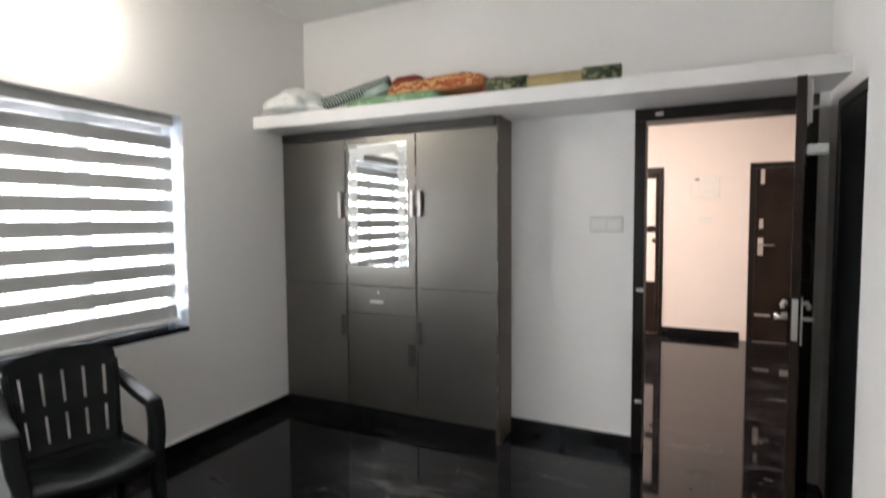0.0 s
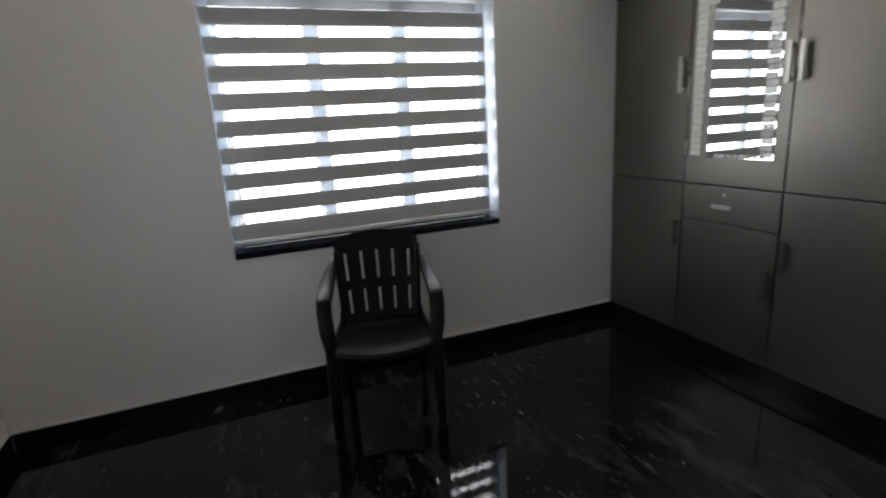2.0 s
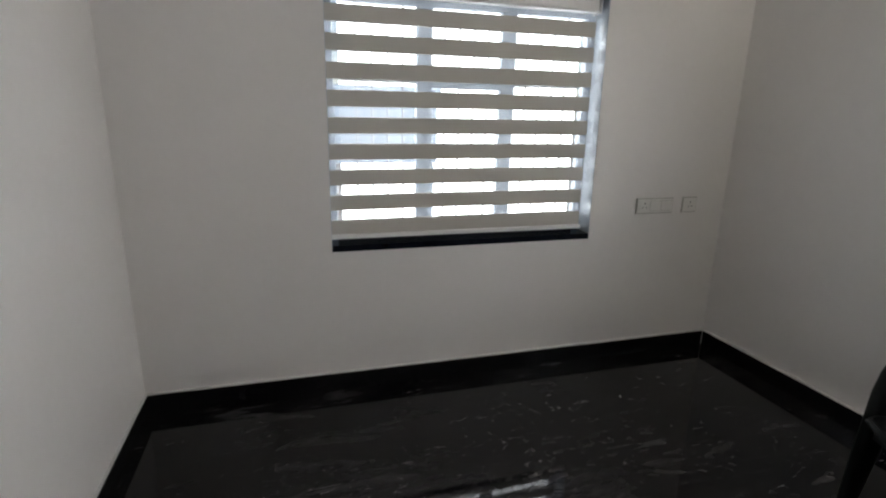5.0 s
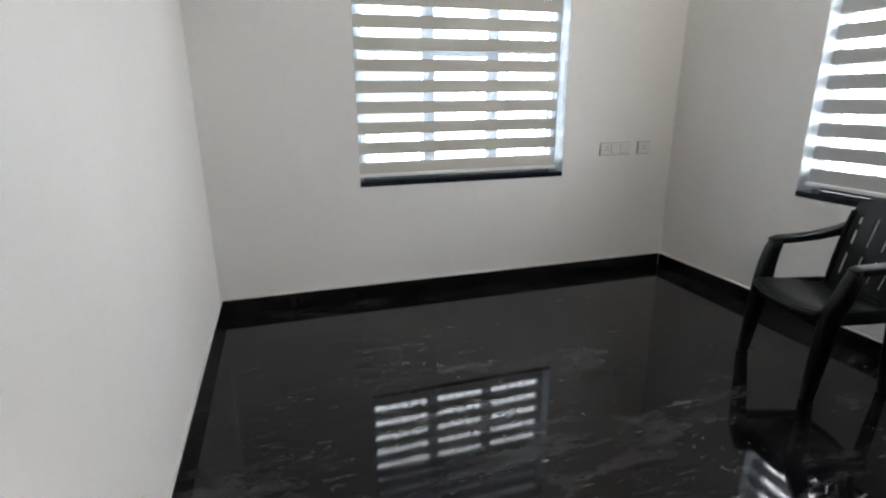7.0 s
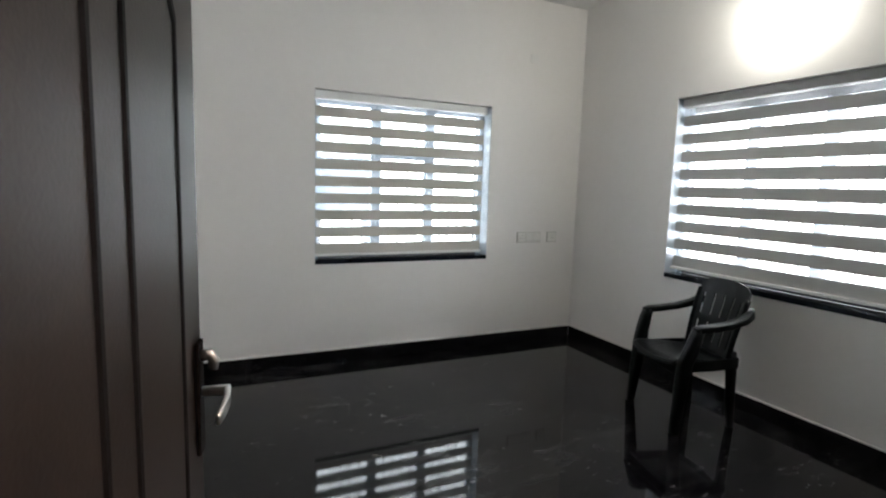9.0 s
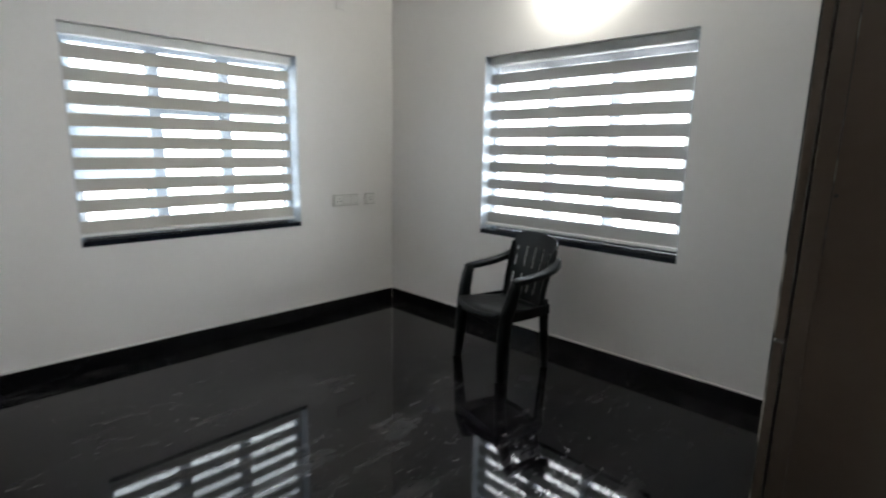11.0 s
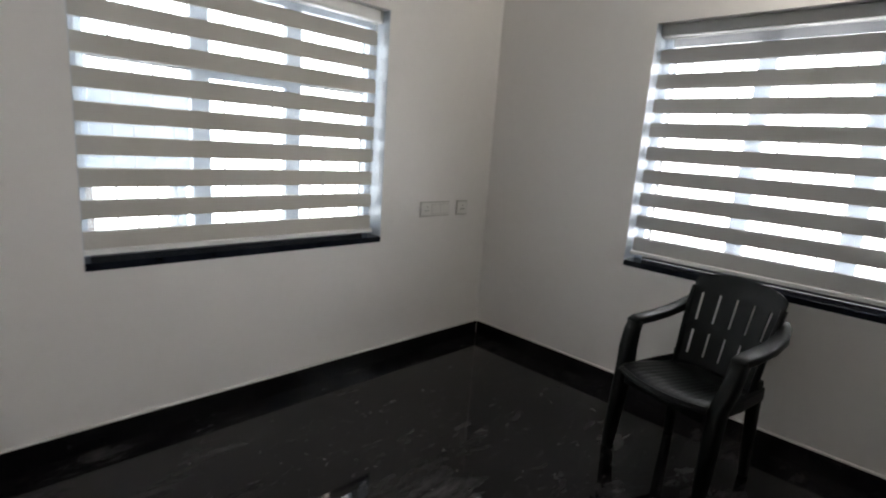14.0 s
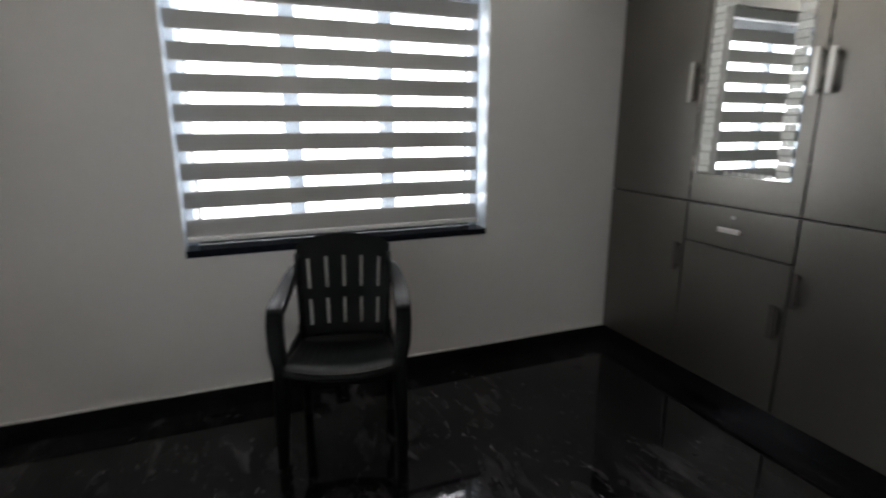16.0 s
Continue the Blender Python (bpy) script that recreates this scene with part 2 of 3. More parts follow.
M_BAG = mat("white_plastic_bag", (0.75, 0.75, 0.72), rough=0.3, vary=0.06, scale=14, bump=0.4, bump_scale=40)
M_GREYCLOTH = mat("grey_cloth", (0.50, 0.51, 0.49), rough=0.9, vary=0.15, scale=14, bump=0.4, bump_scale=60)
M_ZIGZAG = patterned("dark_zigzag_cloth", (0.06, 0.075, 0.072), (0.40, 0.43, 0.40), "zigzag", 22)
M_GREEN = patterned("green_mat_cloth", (0.17, 0.29, 0.15), (0.30, 0.42, 0.27), "noise", 20)
M_PALE = mat("pale_green_cloth", (0.33, 0.42, 0.36), rough=0.9, vary=0.15, scale=12, bump=0.4, bump_scale=60)
M_ORANGE = patterned("orange_carpet", (0.30, 0.065, 0.02), (0.60, 0.33, 0.14), "flower", 21)
M_RED = mat("maroon_cloth", (0.16, 0.025, 0.015), rough=0.9, vary=0.2, scale=12, bump=0.4)
M_KHAKI = mat("khaki_mat", (0.34, 0.26, 0.12), rough=0.9, vary=0.2, scale=10, bump=0.4)
M_OLIVE = patterned("olive_mat_end", (0.05, 0.065, 0.035), (0.24, 0.25, 0.14), "noise", 34)


# ---- building helpers ----
def obj(name, bm, material, smooth=False):
    me = bpy.data.meshes.new(name)
    bmesh.ops.recalc_face_normals(bm, faces=bm.faces)
    for f in bm.faces:
        f.smooth = smooth
    bm.to_mesh(me)
    bm.free()
    me.materials.append(material)
    return new(name, me)


def part(name, bm, material, parent, label="", smooth=False):
    ob = obj(name, bm, material, smooth)
    ob.parent = parent
    if label:
        ob["label"] = label
    return ob


def thing(name, label, category, at=(0, 0, 0), group="", kind=""):
    ob = new(name)
    ob.empty_display_size = 0.05
    ob.matrix_world = at if isinstance(at, Matrix) else Matrix.Translation(at)
    return tagged(ob, label, category, group, kind)


def setting(name, bm, material, label, category, smooth=False):
    return tagged(obj(name, bm, material, smooth), label, category, kind="structure")


def block(bm, x0, x1, y0, y1, z0, z1, bevel=0.0, seg=2):
    """A box between two corners, with rounded edges where bevel is given."""
    vs = [bm.verts.new((x, y, z)) for x in (x0, x1) for y in (y0, y1) for z in (z0, z1)]
    fs = [bm.faces.new([vs[i] for i in q]) for q in ((0, 1, 3, 2), (4, 6, 7, 5), (0, 4, 5, 1), (2, 3, 7, 6), (0, 2, 6, 4), (1, 5, 7, 3))]
    if bevel:
        bmesh.ops.recalc_face_normals(bm, faces=fs)
        es = list({e for f in fs for e in f.edges})
        bmesh.ops.bevel(bm, geom=es, offset=bevel, segments=seg, profile=0.6, affect="EDGES")
    return bm


def blk(*a, bevel=0.0, seg=2):
    return block(bmesh.new(), *a, bevel=bevel, seg=seg)


def tube(path, radii, sides=10, square=1.0, up=(0, 0, 1), cap=True):
    """A swept solid along path; radii: (across, along up) at each point; square > 1 makes its section boxier."""
    bm, rings = bmesh.new(), []
    pts = [Vector(p) for p in path]
    for i, p in enumerate(pts):
        d = (pts[min(i + 1, len(pts) - 1)] - pts[max(i - 1, 0)]).normalized()
        s = d.cross(Vector(up))
        s = s.normalized() if s.length > 1e-4 else Vector((1, 0, 0))
        u = s.cross(d).normalized()
        a, b = radii[i] if isinstance(radii, list) else radii
        ring = []
        for k in range(sides):
            w = 2 * math.pi * (k + 0.5) / sides
            c, q = math.cos(w), math.sin(w)
            c, q = math.copysign(abs(c) ** (1 / square), c), math.copysign(abs(q) ** (1 / square), q)
            ring.append(bm.verts.new(p + s * (a * c) + u * (b * q)))
        rings.append(ring)
    for r0, r1 in zip(rings, rings[1:]):
        for k in range(sides):
            bm.faces.new((r0[k], r0[(k + 1) % sides], r1[(k + 1) % sides], r1[k]))
    if cap:
        bm.faces.new(rings[0])
        bm.faces.new(rings[-1][::-1])
    return bm


def shell(us, vs, at, thick, hole=lambda i, j: False):
    """A bent sheet with thickness: at(u, v) gives its place; cells (i, j) for which hole() holds are left open."""
    bm, e = bmesh.new(), 1e-3
    fronts, backs = {}, {}
    for i, u in enumerate(us):
        for j, v in enumerate(vs):
            p = at(u, v)
            nrm = (at(u + e, v) - at(u - e, v)).cross(at(u, v + e) - at(u, v - e)).normalized()
            fronts[i, j], backs[i, j] = bm.verts.new(p + nrm * thick / 2), bm.verts.new(p - nrm * thick / 2)
    solid = {(i, j) for i in range(len(us) - 1) for j in range(len(vs) - 1) if not hole(i, j)}
    for i, j in solid:
        q = [(i, j), (i + 1, j), (i + 1, j + 1), (i, j + 1)]
        bm.faces.new([fronts[k] for k in q])
        bm.faces.new([backs[k] for k in q[::-1]])
        for a, b, nb in ((q[0], q[1], (i, j - 1)), (q[1], q[2], (i + 1, j)), (q[2], q[3], (i, j + 1)), (q[3], q[0], (i - 1, j))):
            if nb not in solid:
                bm.faces.new((fronts[b], fronts[a], backs[a], backs[b]))
    return bm


# ---- the rooms ----
T = 0.18
W1Y0, W1Y1, W1Z0, W1Z1 = 0.622, 2.147, 0.768, 2.10
W2X0, W2X1, W2Z0, W2Z1 = -1.927, -0.437, 0.783, 2.09
DX0, DX1, DZ = -0.36, 0.552, 2.1065
RX, RY = 0.60, 2.238
BY0, BY1, BZ = 2.33, 3.12, 2.03

HX0, HX1 = -2.4, 3.0
b = blk(WX - T, EX + T, SY - T, NY + T, -0.5, 0.0)
block(b, HX0 - T, HX1 + T, NY + T, HALL_Y + T, -0.5, 0.0)
setting("floor", b, M_FLOOR, "polished black granite floor with grey veins and flecks", "floor")
b = blk(WX - T, EX + T, SY - T, NY + T, CEIL, CEIL + 0.12)
block(b, HX0 - T, HX1 + T, NY + T, HALL_Y + T, CEIL, CEIL + 0.12)
setting("ceiling", b, M_CEIL, "plain white painted ceiling", "ceiling")

b = bmesh.new()
for y0, y1, z0, z1 in ((SY - T, W1Y0, 0, CEIL), (W1Y1, NY + T, 0, CEIL), (W1Y0, W1Y1, 0, W1Z0), (W1Y0, W1Y1, W1Z1, CEIL)):
    block(b, WX - T, WX, y0, y1, z0, z1)
setting("wall_west", b, M_WALL, "white painted wall with a wide window opening", "wall")
b = bmesh.new()
for x0, x1, z0, z1 in ((WX, W2X0, 0, CEIL), (W2X1, EX + T, 0, CEIL), (W2X0, W2X1, 0, W2Z0), (W2X0, W2X1, W2Z1, CEIL)):
    block(b, x0, x1, SY - T, SY, z0, z1)
setting("wall_south", b, M_WALL, "white painted wall with a window opening", "wall")
b = bmesh.new()
block(b, EX, EX + T, SY, RY, 0, CEIL)
for y0, y1, z0, z1 in ((RY, BY0, 0, CEIL), (BY1, NY, 0, CEIL), (BY0, BY1, BZ, CEIL)):
    block(b, RX, RX + T, y0, y1, z0, z1)
setting("wall_east", b, M_WALL, "white painted wall, stepped back beside the room door", "wall")
b = bmesh.new()
block(b, WX, DX0, NY, NY + T, 0, CEIL)
block(b, DX0, DX1, NY, NY + T, DZ, CEIL)
block(b, DX1, EX + T, NY, NY + T, 0, CEIL)
setting("wall_north", b, M_WALL, "white painted wall with wardrobe and doorway", "wall")
b = blk(HX0, HX1, HALL_Y, HALL_Y + T, 0, CEIL)
setting("hall_wall_north", b, M_HALL, "pinkish white hall wall lit by a warm lamp", "wall")
setting("hall_wall_west", blk(HX0 - T, HX0, NY + T, HALL_Y + T, 0, CEIL), M_HALL, "plain pinkish white hall wall", "wall")
setting("hall_wall_east", blk(HX1, HX1 + T, NY + T, HALL_Y + T, 0, CEIL), M_HALL, "plain pinkish white hall wall", "wall")
setting("hall_wall_south", blk(EX + T, HX1, NY, NY + T, 0, CEIL), M_HALL, "plain pinkish white hall wall", "wall")

# skirting, with a pale strip on top that paints its lit upper edge
SK, SH = 0.014, 0.100
runs = [
    (WX, WX + SK, SY + SK, 3.012), (WX + SK, EX - SK, SY, SY + SK), (EX - SK, EX, SY, RY),
    (-1.14, DX0, NY - SK, NY), (-0.36, 0.50, HALL_Y - SK, HALL_Y),
]
for k, (x0, x1, y0, y1) in enumerate(runs):
    o = setting("baseboard", blk(x0, x1, y0, y1, 0.0, SH, bevel=0.002, seg=1), M_SKIRT, "black granite skirting along the wall foot", "baseboard")
    w = 0.011
    if x1 - x0 < y1 - y0:
        fx = (x0, x0 + w) if x0 < -1 else (x1 - w, x1)
        f = blk(fx[0], fx[1], y0, y1, SH + 0.0005, SH + 0.009)
    else:
        fy = (y0, y0 + w) if y0 < 0 else (y1 - w, y1)
        f = blk(x0, x1, fy[0], fy[1], SH + 0.0005, SH + 0.009)
    setting("trim", f, M_LIT_EDGE, "thin white strip painting the lit top edge of the skirting", "trim")


# ---- windows ----
def window(name, m, width, z0, z1, head, label, transom=0.0, post=0.042, fw=0.07):
    """A three-light window with grille bars, in its own frame: x along the wall, y outwards, from the wall's inner face."""
    top = thing(name, label, "window", m, kind="structure")
    part("window_sill", blk(-width / 2 + 0.002, width / 2 - 0.002, -0.004, 0.135, z0 + 0.001, z0 + 0.034, bevel=0.0015, seg=1), M_SILL, top, "polished black granite sill")
    y0, y1 = 0.125, 0.172
    h = z1 - head
    for x0, x1 in ((-width / 2 + 0.001, -width / 2 + fw), (width / 2 - fw, width / 2 - 0.001)):
        part("window_frame", blk(x0, x1, y0, y1, z0 + 0.033, z1 - 0.001, bevel=0.004), M_ALU, top, "grey outer window frame")
    part("window_frame", blk(-width / 2 + fw, width / 2 - fw, y0, y1, z0 + 0.035, z0 + 0.12, bevel=0.004), M_FRAMEDARK, top)
    # head made deep, and dark at the west, to imitate outside shade on the top band
    part("window_frame", blk(-width / 2 + fw, width / 2 - fw, y0, y1, h, z1 - 0.001, bevel=0.004), M_FRAMEDARK if head > 0.1 else M_ALU, top)
    for x0, x1 in ((-width / 2 + 0.0005, -width / 2 + 0.0025), (width / 2 - 0.0025, width / 2 - 0.0005)):
        part("reveal_lining", blk(x0, x1, 0.002, 0.124, z0 + 0.035, z1 - 0.001), M_REVEAL, top, "glossy blue-grey reveal lining")
    third = (width - 2 * fw) / 3
    for k in range(3):
        a = -width / 2 + fw + third * k
        if k:
            part("mullion", blk(a - post, a + post, y0, y1, z0 + 0.12, h, bevel=0.004), M_ALU, top)
        if transom and k == 1:
            part("transom", blk(a + 0.033, a + third - 0.033, y0, y1, transom - 0.03, transom + 0.03, bevel=0.004), M_ALU, top)
        p = part("pane", blk(a + 0.03, a + third - 0.03, 0.150, 0.154, z0 + 0.08, h), M_GLASS, top)
        p.visible_shadow = False
        for i in range(4):
            x = a + 0.032 + (third - 0.064) * (i + 1) / 5
            part("grille_bar", tube([(x, 0.14, z0 + 0.08), (x, 0.14, h)], (0.005, 0.005), 6, up=(0, 1, 0)), M_IRON, top)
        if transom:
            part("cross_bar", tube([(a + 0.03, 0.136, z0 + 0.86), (a + third - 0.03, 0.136, z0 + 0.86)], (0.012, 0.012), 6), M_IRON, top)
    return top


def blind(m, width, off, z0, z1, cloth, sag, label, tube_seen, box):
    """A zebra roller blind: dense and sheer bands by turns, a cassette above, a rail below. Same frame as the window."""
    top = thing("zebra_blind", label, "window blind", m, group="zebra blinds at the windows")
    y = off
    part("cassette", blk(-width / 2 + 0.004, width / 2 - 0.004, y - 0.035, y + 0.035, z1 - 0.062, z1, bevel=0.012, seg=3), box, top, "slim rounded cassette", True)
    pitch, sheer, first = 0.1305, 0.056, 0.961
    edges, z = [], z0 + 0.012
    k = 0
    while first + k * pitch < z1 - 0.05:
        c = first + k * pitch
        edges += [(z, c - sheer / 2, False), (c - sheer / 2, min(c + sheer / 2, z1 - 0.05), True)]
        z = c + sheer / 2
        k += 1
    if z < z1 - 0.05:
        edges.append((z, z1 - 0.05, False))
    layers = [(y, a, c, "sheer_band" if thin else "dense_band", M_SHEER if thin else cloth) for a, c, thin in edges]
    layers += [(y + 0.017, a - (0.004 if a > z0 + 0.02 else 0.0), c + 0.004, "rear_band", cloth) for a, c, thin in edges if not thin]
    for y, a, c, kind, stuff in layers:
        g = bmesh.new()
        n = 24
        rows = []
        for i in range(n + 1):
            x = -width / 2 + width * i / n
            w = 0.0012 * math.sin(x * 9 + a * 3) + 0.0006 * math.sin(x * 31 + a * 11)
            d = sag * (math.sin(x * 2.1 + 0.7) * 0.002)
            rows.append((g.verts.new((x, y + w, a + d)), g.verts.new((x, y + w, c + d))))
        for (p, q), (r, s) in zip(rows, rows[1:]):
            g.faces.new((p, r, s, q))
        part(kind, g, stuff, top, "bright sheer fabric band" if kind == "sheer_band" else "")
    y = off
    part("bottom_rail", blk(-width / 2, width / 2, y - 0.026, y + 0.012, z0 - 0.006, z0 + 0.015, bevel=0.005), M_RAIL, top, "white aluminium bottom rail")
    if tube_seen:
        part("end_cap", blk(width / 2 - 0.004, width / 2 + 0.006, y - 0.04, y + 0.04, z1 - 0.07, z1, bevel=0.004), M_RAIL, top)
    return top


west = Matrix.Translation((WX, (W1Y0 + W1Y1) / 2, 0)) @ pose(0, 0, 0, 0, 0, 90)
south = Matrix.Translation(((W2X0 + W2X1) / 2, SY, 0)) @ pose(0, 0, 0, 0, 0, 180)
window("window_1", west, W1Y1 - W1Y0, W1Z0, W1Z1, 0.107, "three-light grey window with grille behind a blind", post=0.042, fw=0.05)
window("window_2", south, W2X1 - W2X0, W2Z0, W2Z1, 0.090, "three-light grey window with grille behind a blind", 1.64, fw=0.045)
blind(west @ pose(-0.010, 0, 0), 1.485, 0.07, 0.838, 2.097, M_OPAQUE1, 1, "grey and sheer striped zebra blind, lowered over the window", False, M_CASS)
blind(south @ pose(-0.013, 0, 0), 1.452, 0.07, 0.845, 2.087, M_OPAQUE2, 1, "beige and sheer striped zebra blind, lowered over the window", True, M_RAIL)

# ---- room door ----
d = thing("door_frame", "near-black varnished wooden frame of the open room door", "door frame", (0, NY, 0), kind="structure")
part("jamb", blk(DX0, -0.299, -0.012, T + 0.012, 0, DZ - 0.075, bevel=0.004), M_DOORFRAME, d)
part("jamb", blk(0.478, 0.55, -0.012, T + 0.012, 0, DZ - 0.075, bevel=0.004), M_DOORFRAME, d)
part("head", blk(DX0, 0.55, -0.012, T + 0.012, DZ - 0.074, DZ - 0.001, bevel=0.004), M_DOORFRAME, d)
for x, z, n in ((-0.225, 2.068, "bolt_catch"), (-0.318, 1.02, "strike_plate"), (-0.318, 0.33, "strike_plate")):
    part(n, blk(x - 0.022, x + 0.022, -0.018, -0.0125, z - 0.011, z + 0.011, bevel=0.003), M_STEEL, d, "small steel catch")


def lever(parent, side):
    """A steel backplate with a lever, on the leaf's face at y = side."""
    s = math.copysign(1, side)
    y = side
    h = part("handle_plate", blk(0.757, 0.797, min(y, y + s * 0.008), max(y, y + s * 0.008), 0.925, 1.125, bevel=0.003), M_GROOVE if s < 0 else M_STEEL, parent, "narrow dark metal backplate" if s < 0 else "narrow steel backplate")
    part("lever", tube([(0.777, y + s * 0.006, 1.035), (0.777, y + s * 0.042, 1.035), (0.770, y + s * 0.050, 1.035), (0.735, y + s * 0.054, 1.032), (0.700, y + s * 0.052, 1.028), (0.678, y + s * 0.048, 1.025)], [(0.008, 0.008), (0.008, 0.009), (0.006, 0.013), (0.005, 0.013), (0.0045, 0.012), (0.004, 0.010)], 12, 1.6), M_STEEL, h, "curved flat steel lever", True)
    part("thumb_turn", tube([(0.777, y + s * 0.006, 1.098), (0.777, y + s * 0.022, 1.102), (0.777, y + s * 0.028, 1.090), (0.777, y + s * 0.026, 1.074)], [(0.010, 0.010), (0.010, 0.008), (0.010, 0.005), (0.008, 0.004)], 10, up=(1, 0, 0)), M_STEEL, h, "curled steel thumb turn", True)


# the leaf: x from the hinge to the free edge, y through its thickness (y > 0 is the face towards the wall)
hinge, free = Vector((0.464, NY - 0.02)), Vector((0.324, 2.45))
ang = math.degrees(math.atan2(free.y - hinge.y, free.x - hinge.x))
leaf = thing("door_1", "dark brown panelled wooden door, standing open", "door", Matrix.Translation((hinge.x, hinge.y, 0)) @ pose(0, 0, 0, 0, 0, ang), kind="structure")
LW, LT = 0.82, 0.034
part("leaf", blk(0.0, LW, 0.0, LT, 0.008, 2.02, bevel=0.003), M_DOOR, leaf)


def groove_bead(x0, x1, z0, z1, cut, y, s):
    """A raised bead, dark as a shaded groove, round a panel whose upper corners are cut off."""
    p = [(x0, z0), (x1, z0), (x1, z1 - cut), (x1 - cut, z1), (x0 + cut, z1), (x0, z1 - cut)]
    b = bmesh.new()
    cx, cz, w = (x0 + x1) / 2, (z0 + z1) / 2, 0.022

    def inset(q, a):
        return (q[0] + (a if q[0] < cx else -a), q[1] + (a if q[1] < cz else -a))
    loops = [[b.verts.new((*(inset(q, a)[:1]), y + s * e, inset(q, a)[1])) for q in p] for a, e in ((0, 0.0005), (w * 0.3, 0.003), (w * 0.7, 0.003), (w, 0.0005))]
    for l0, l1 in zip(loops, loops[1:]):
        for k in range(len(p)):
            b.faces.new((l0[k], l0[(k + 1) % len(p)], l1[(k + 1) % len(p)], l1[k]))
    return b


# near-black beads put the shade of recessed panel grooves into the colour
for y, s in ((0.0, -1), (LT, 1)):
    part("groove_bead", groove_bead(0.125, 0.375, 0.18, 1.68, 0.04, y, s), M_GROOVE, leaf, "raised bead, dark for the shade of a panel groove")
    part("groove_bead", groove_bead(0.450, 0.697, 0.18, 1.68, 0.04, y, s), M_GROOVE, leaf, "raised bead, dark for the shade of a panel groove")
lever(leaf, -0.001)
lever(leaf, LT + 0.001)
part("lock_plate", blk(LW - 0.001, LW + 0.003, 0.006, LT - 0.006, 0.95, 1.12, bevel=0.001), M_HANDLE, leaf, "dull steel lock edge plate")
tb = part("tower_bolt", blk(LW - 0.10, LW - 0.065, LT + 0.001, LT + 0.010, 1.83, 2.01, bevel=0.002), M_STEEL, leaf, "steel tower bolt")
part("bolt_rod", tube([(LW - 0.083, LT + 0.016, 1.84), (LW - 0.083, LT + 0.016, 2.015)], (0.006, 0.006), 8), M_STEEL, tb)
part("bolt_knob", tube([(LW - 0.083, LT + 0.018, 1.90), (LW - 0.083, LT + 0.045, 1.90)], (0.006, 0.006), 8), M_STEEL, tb)
part("door_hook", blk(LW - 0.14, LW - 0.05, LT + 0.001, LT + 0.078, 1.712, 1.752, bevel=0.012), M_PLATE, leaf, "white plastic hook block")
part("pull_handle", tube([(LW - 0.09, LT, 1.36), (LW - 0.09, LT + 0.03, 1.36), (LW - 0.09, LT + 0.034, 1.30), (LW - 0.09, LT + 0.034, 1.24), (LW - 0.09, LT + 0.03, 1.19), (LW - 0.09, LT, 1.19)], (0.005, 0.005), 8, up=(1, 0, 0)), M_DARK, leaf, "thin black pull")

# side door in the east wall, behind the open leaf
d = thing("door_2", "closed charcoal door behind the open room door", "door", (RX, 0, 0), kind="structure")
part("jamb", blk(-0.002, 0.10, BY0, BY0 + 0.05, 0, BZ - 0.05, bevel=0.003), M_BATH, d)
part("jamb", blk(-0.002, 0.10, BY1 - 0.05, BY1, 0, BZ - 0.05, bevel=0.003), M_BATH, d)
part("head", blk(-0.002, 0.10, BY0, BY1, BZ - 0.049, BZ - 0.001, bevel=0.003), M_BATH, d)
part("leaf", blk(0.004, 0.036, BY0 + 0.052, BY1 - 0.052, 0.008, BZ - 0.052, bevel=0.002), M_BATH, d, "plain charcoal door leaf")
setting("bath_wall", blk(RX + T, RX + T + 0.1, BY0 - 0.1, NY - 0.001, 0, CEIL), M_WALL, "plain wall closing the side door", "wall")

# ---- shelf over wardrobe and door ----
SHZ0, SHZ1, SHY = 2.108, 2.196, 2.765
b = blk(WX, RX, SHY, NY, SHZ0, SHZ1, bevel=0.004)
for v in b.verts:
    if v.co.y < SHY + 0.1:
        v.co.y += -0.045 + 0.15 * (v.co.x - WX) / (EX - WX)
setting("loft_shelf", b, M_WALL, "white painted concrete loft shelf over wardrobe and door", "shelf")

# ---- wardrobe ----
w = thing("wardrobe", "grey laminate built-in wardrobe with mirror and steel handles", "wardrobe", (0, 3.0, 0))
XS = (-2.872, -2.290, -1.717, -1.134)
# near-black carcass paints in the shade between the doors
part("body", blk(-2.876, -1.160, 0.026, 0.278, 0.10, 2.104, bevel=0.002), M_DARK, w, "carcass, near-black for the shade in the door gaps")
part("plinth", blk(-2.876, -1.160, 0.014, 0.278, 0.0, 0.098), M_SKIRT, w, "black granite plinth")
part("side_panel", blk(-1.158, -1.136, 0.0265, 0.278, 0.0, 2.104, bevel=0.002), M_LAMSIDE, w, "brownish grey laminate side")
part("face_strip", blk(-1.1355, -1.1325, 0.028, 0.064, 0.0, 2.104, bevel=0.001, seg=1), M_LAMSIDE, w, "brushed brown edge strip")
for z0, z1 in ((0.104, 0.985), (0.995, 2.035)):
    part("door_edge", blk(-1.1365, -1.1335, 0.001, 0.020, z0, z1, bevel=0.001, seg=1), M_LAMSIDE, w, "brown door edge band")
part("metal_line", blk(-1.1372, -1.1348, -0.0035, 0.0005, 0.10, 2.04), M_WORN, w, "thin worn metal edge line")
part("scuff_line", blk(-1.1360, -1.1345, 0.0645, 0.0665, 1.20, 1.78), M_WORN, w, "thin pale scuffed line")
for y, z in ((0.073, 1.33), (0.235, 1.16), (0.16, 0.42)):
    part("nail_cap", tube([(-1.1365, y, z), (-1.1345, y, z)], (0.0045, 0.0045), 8), M_LAMDARK, w, "small dark nail cap")
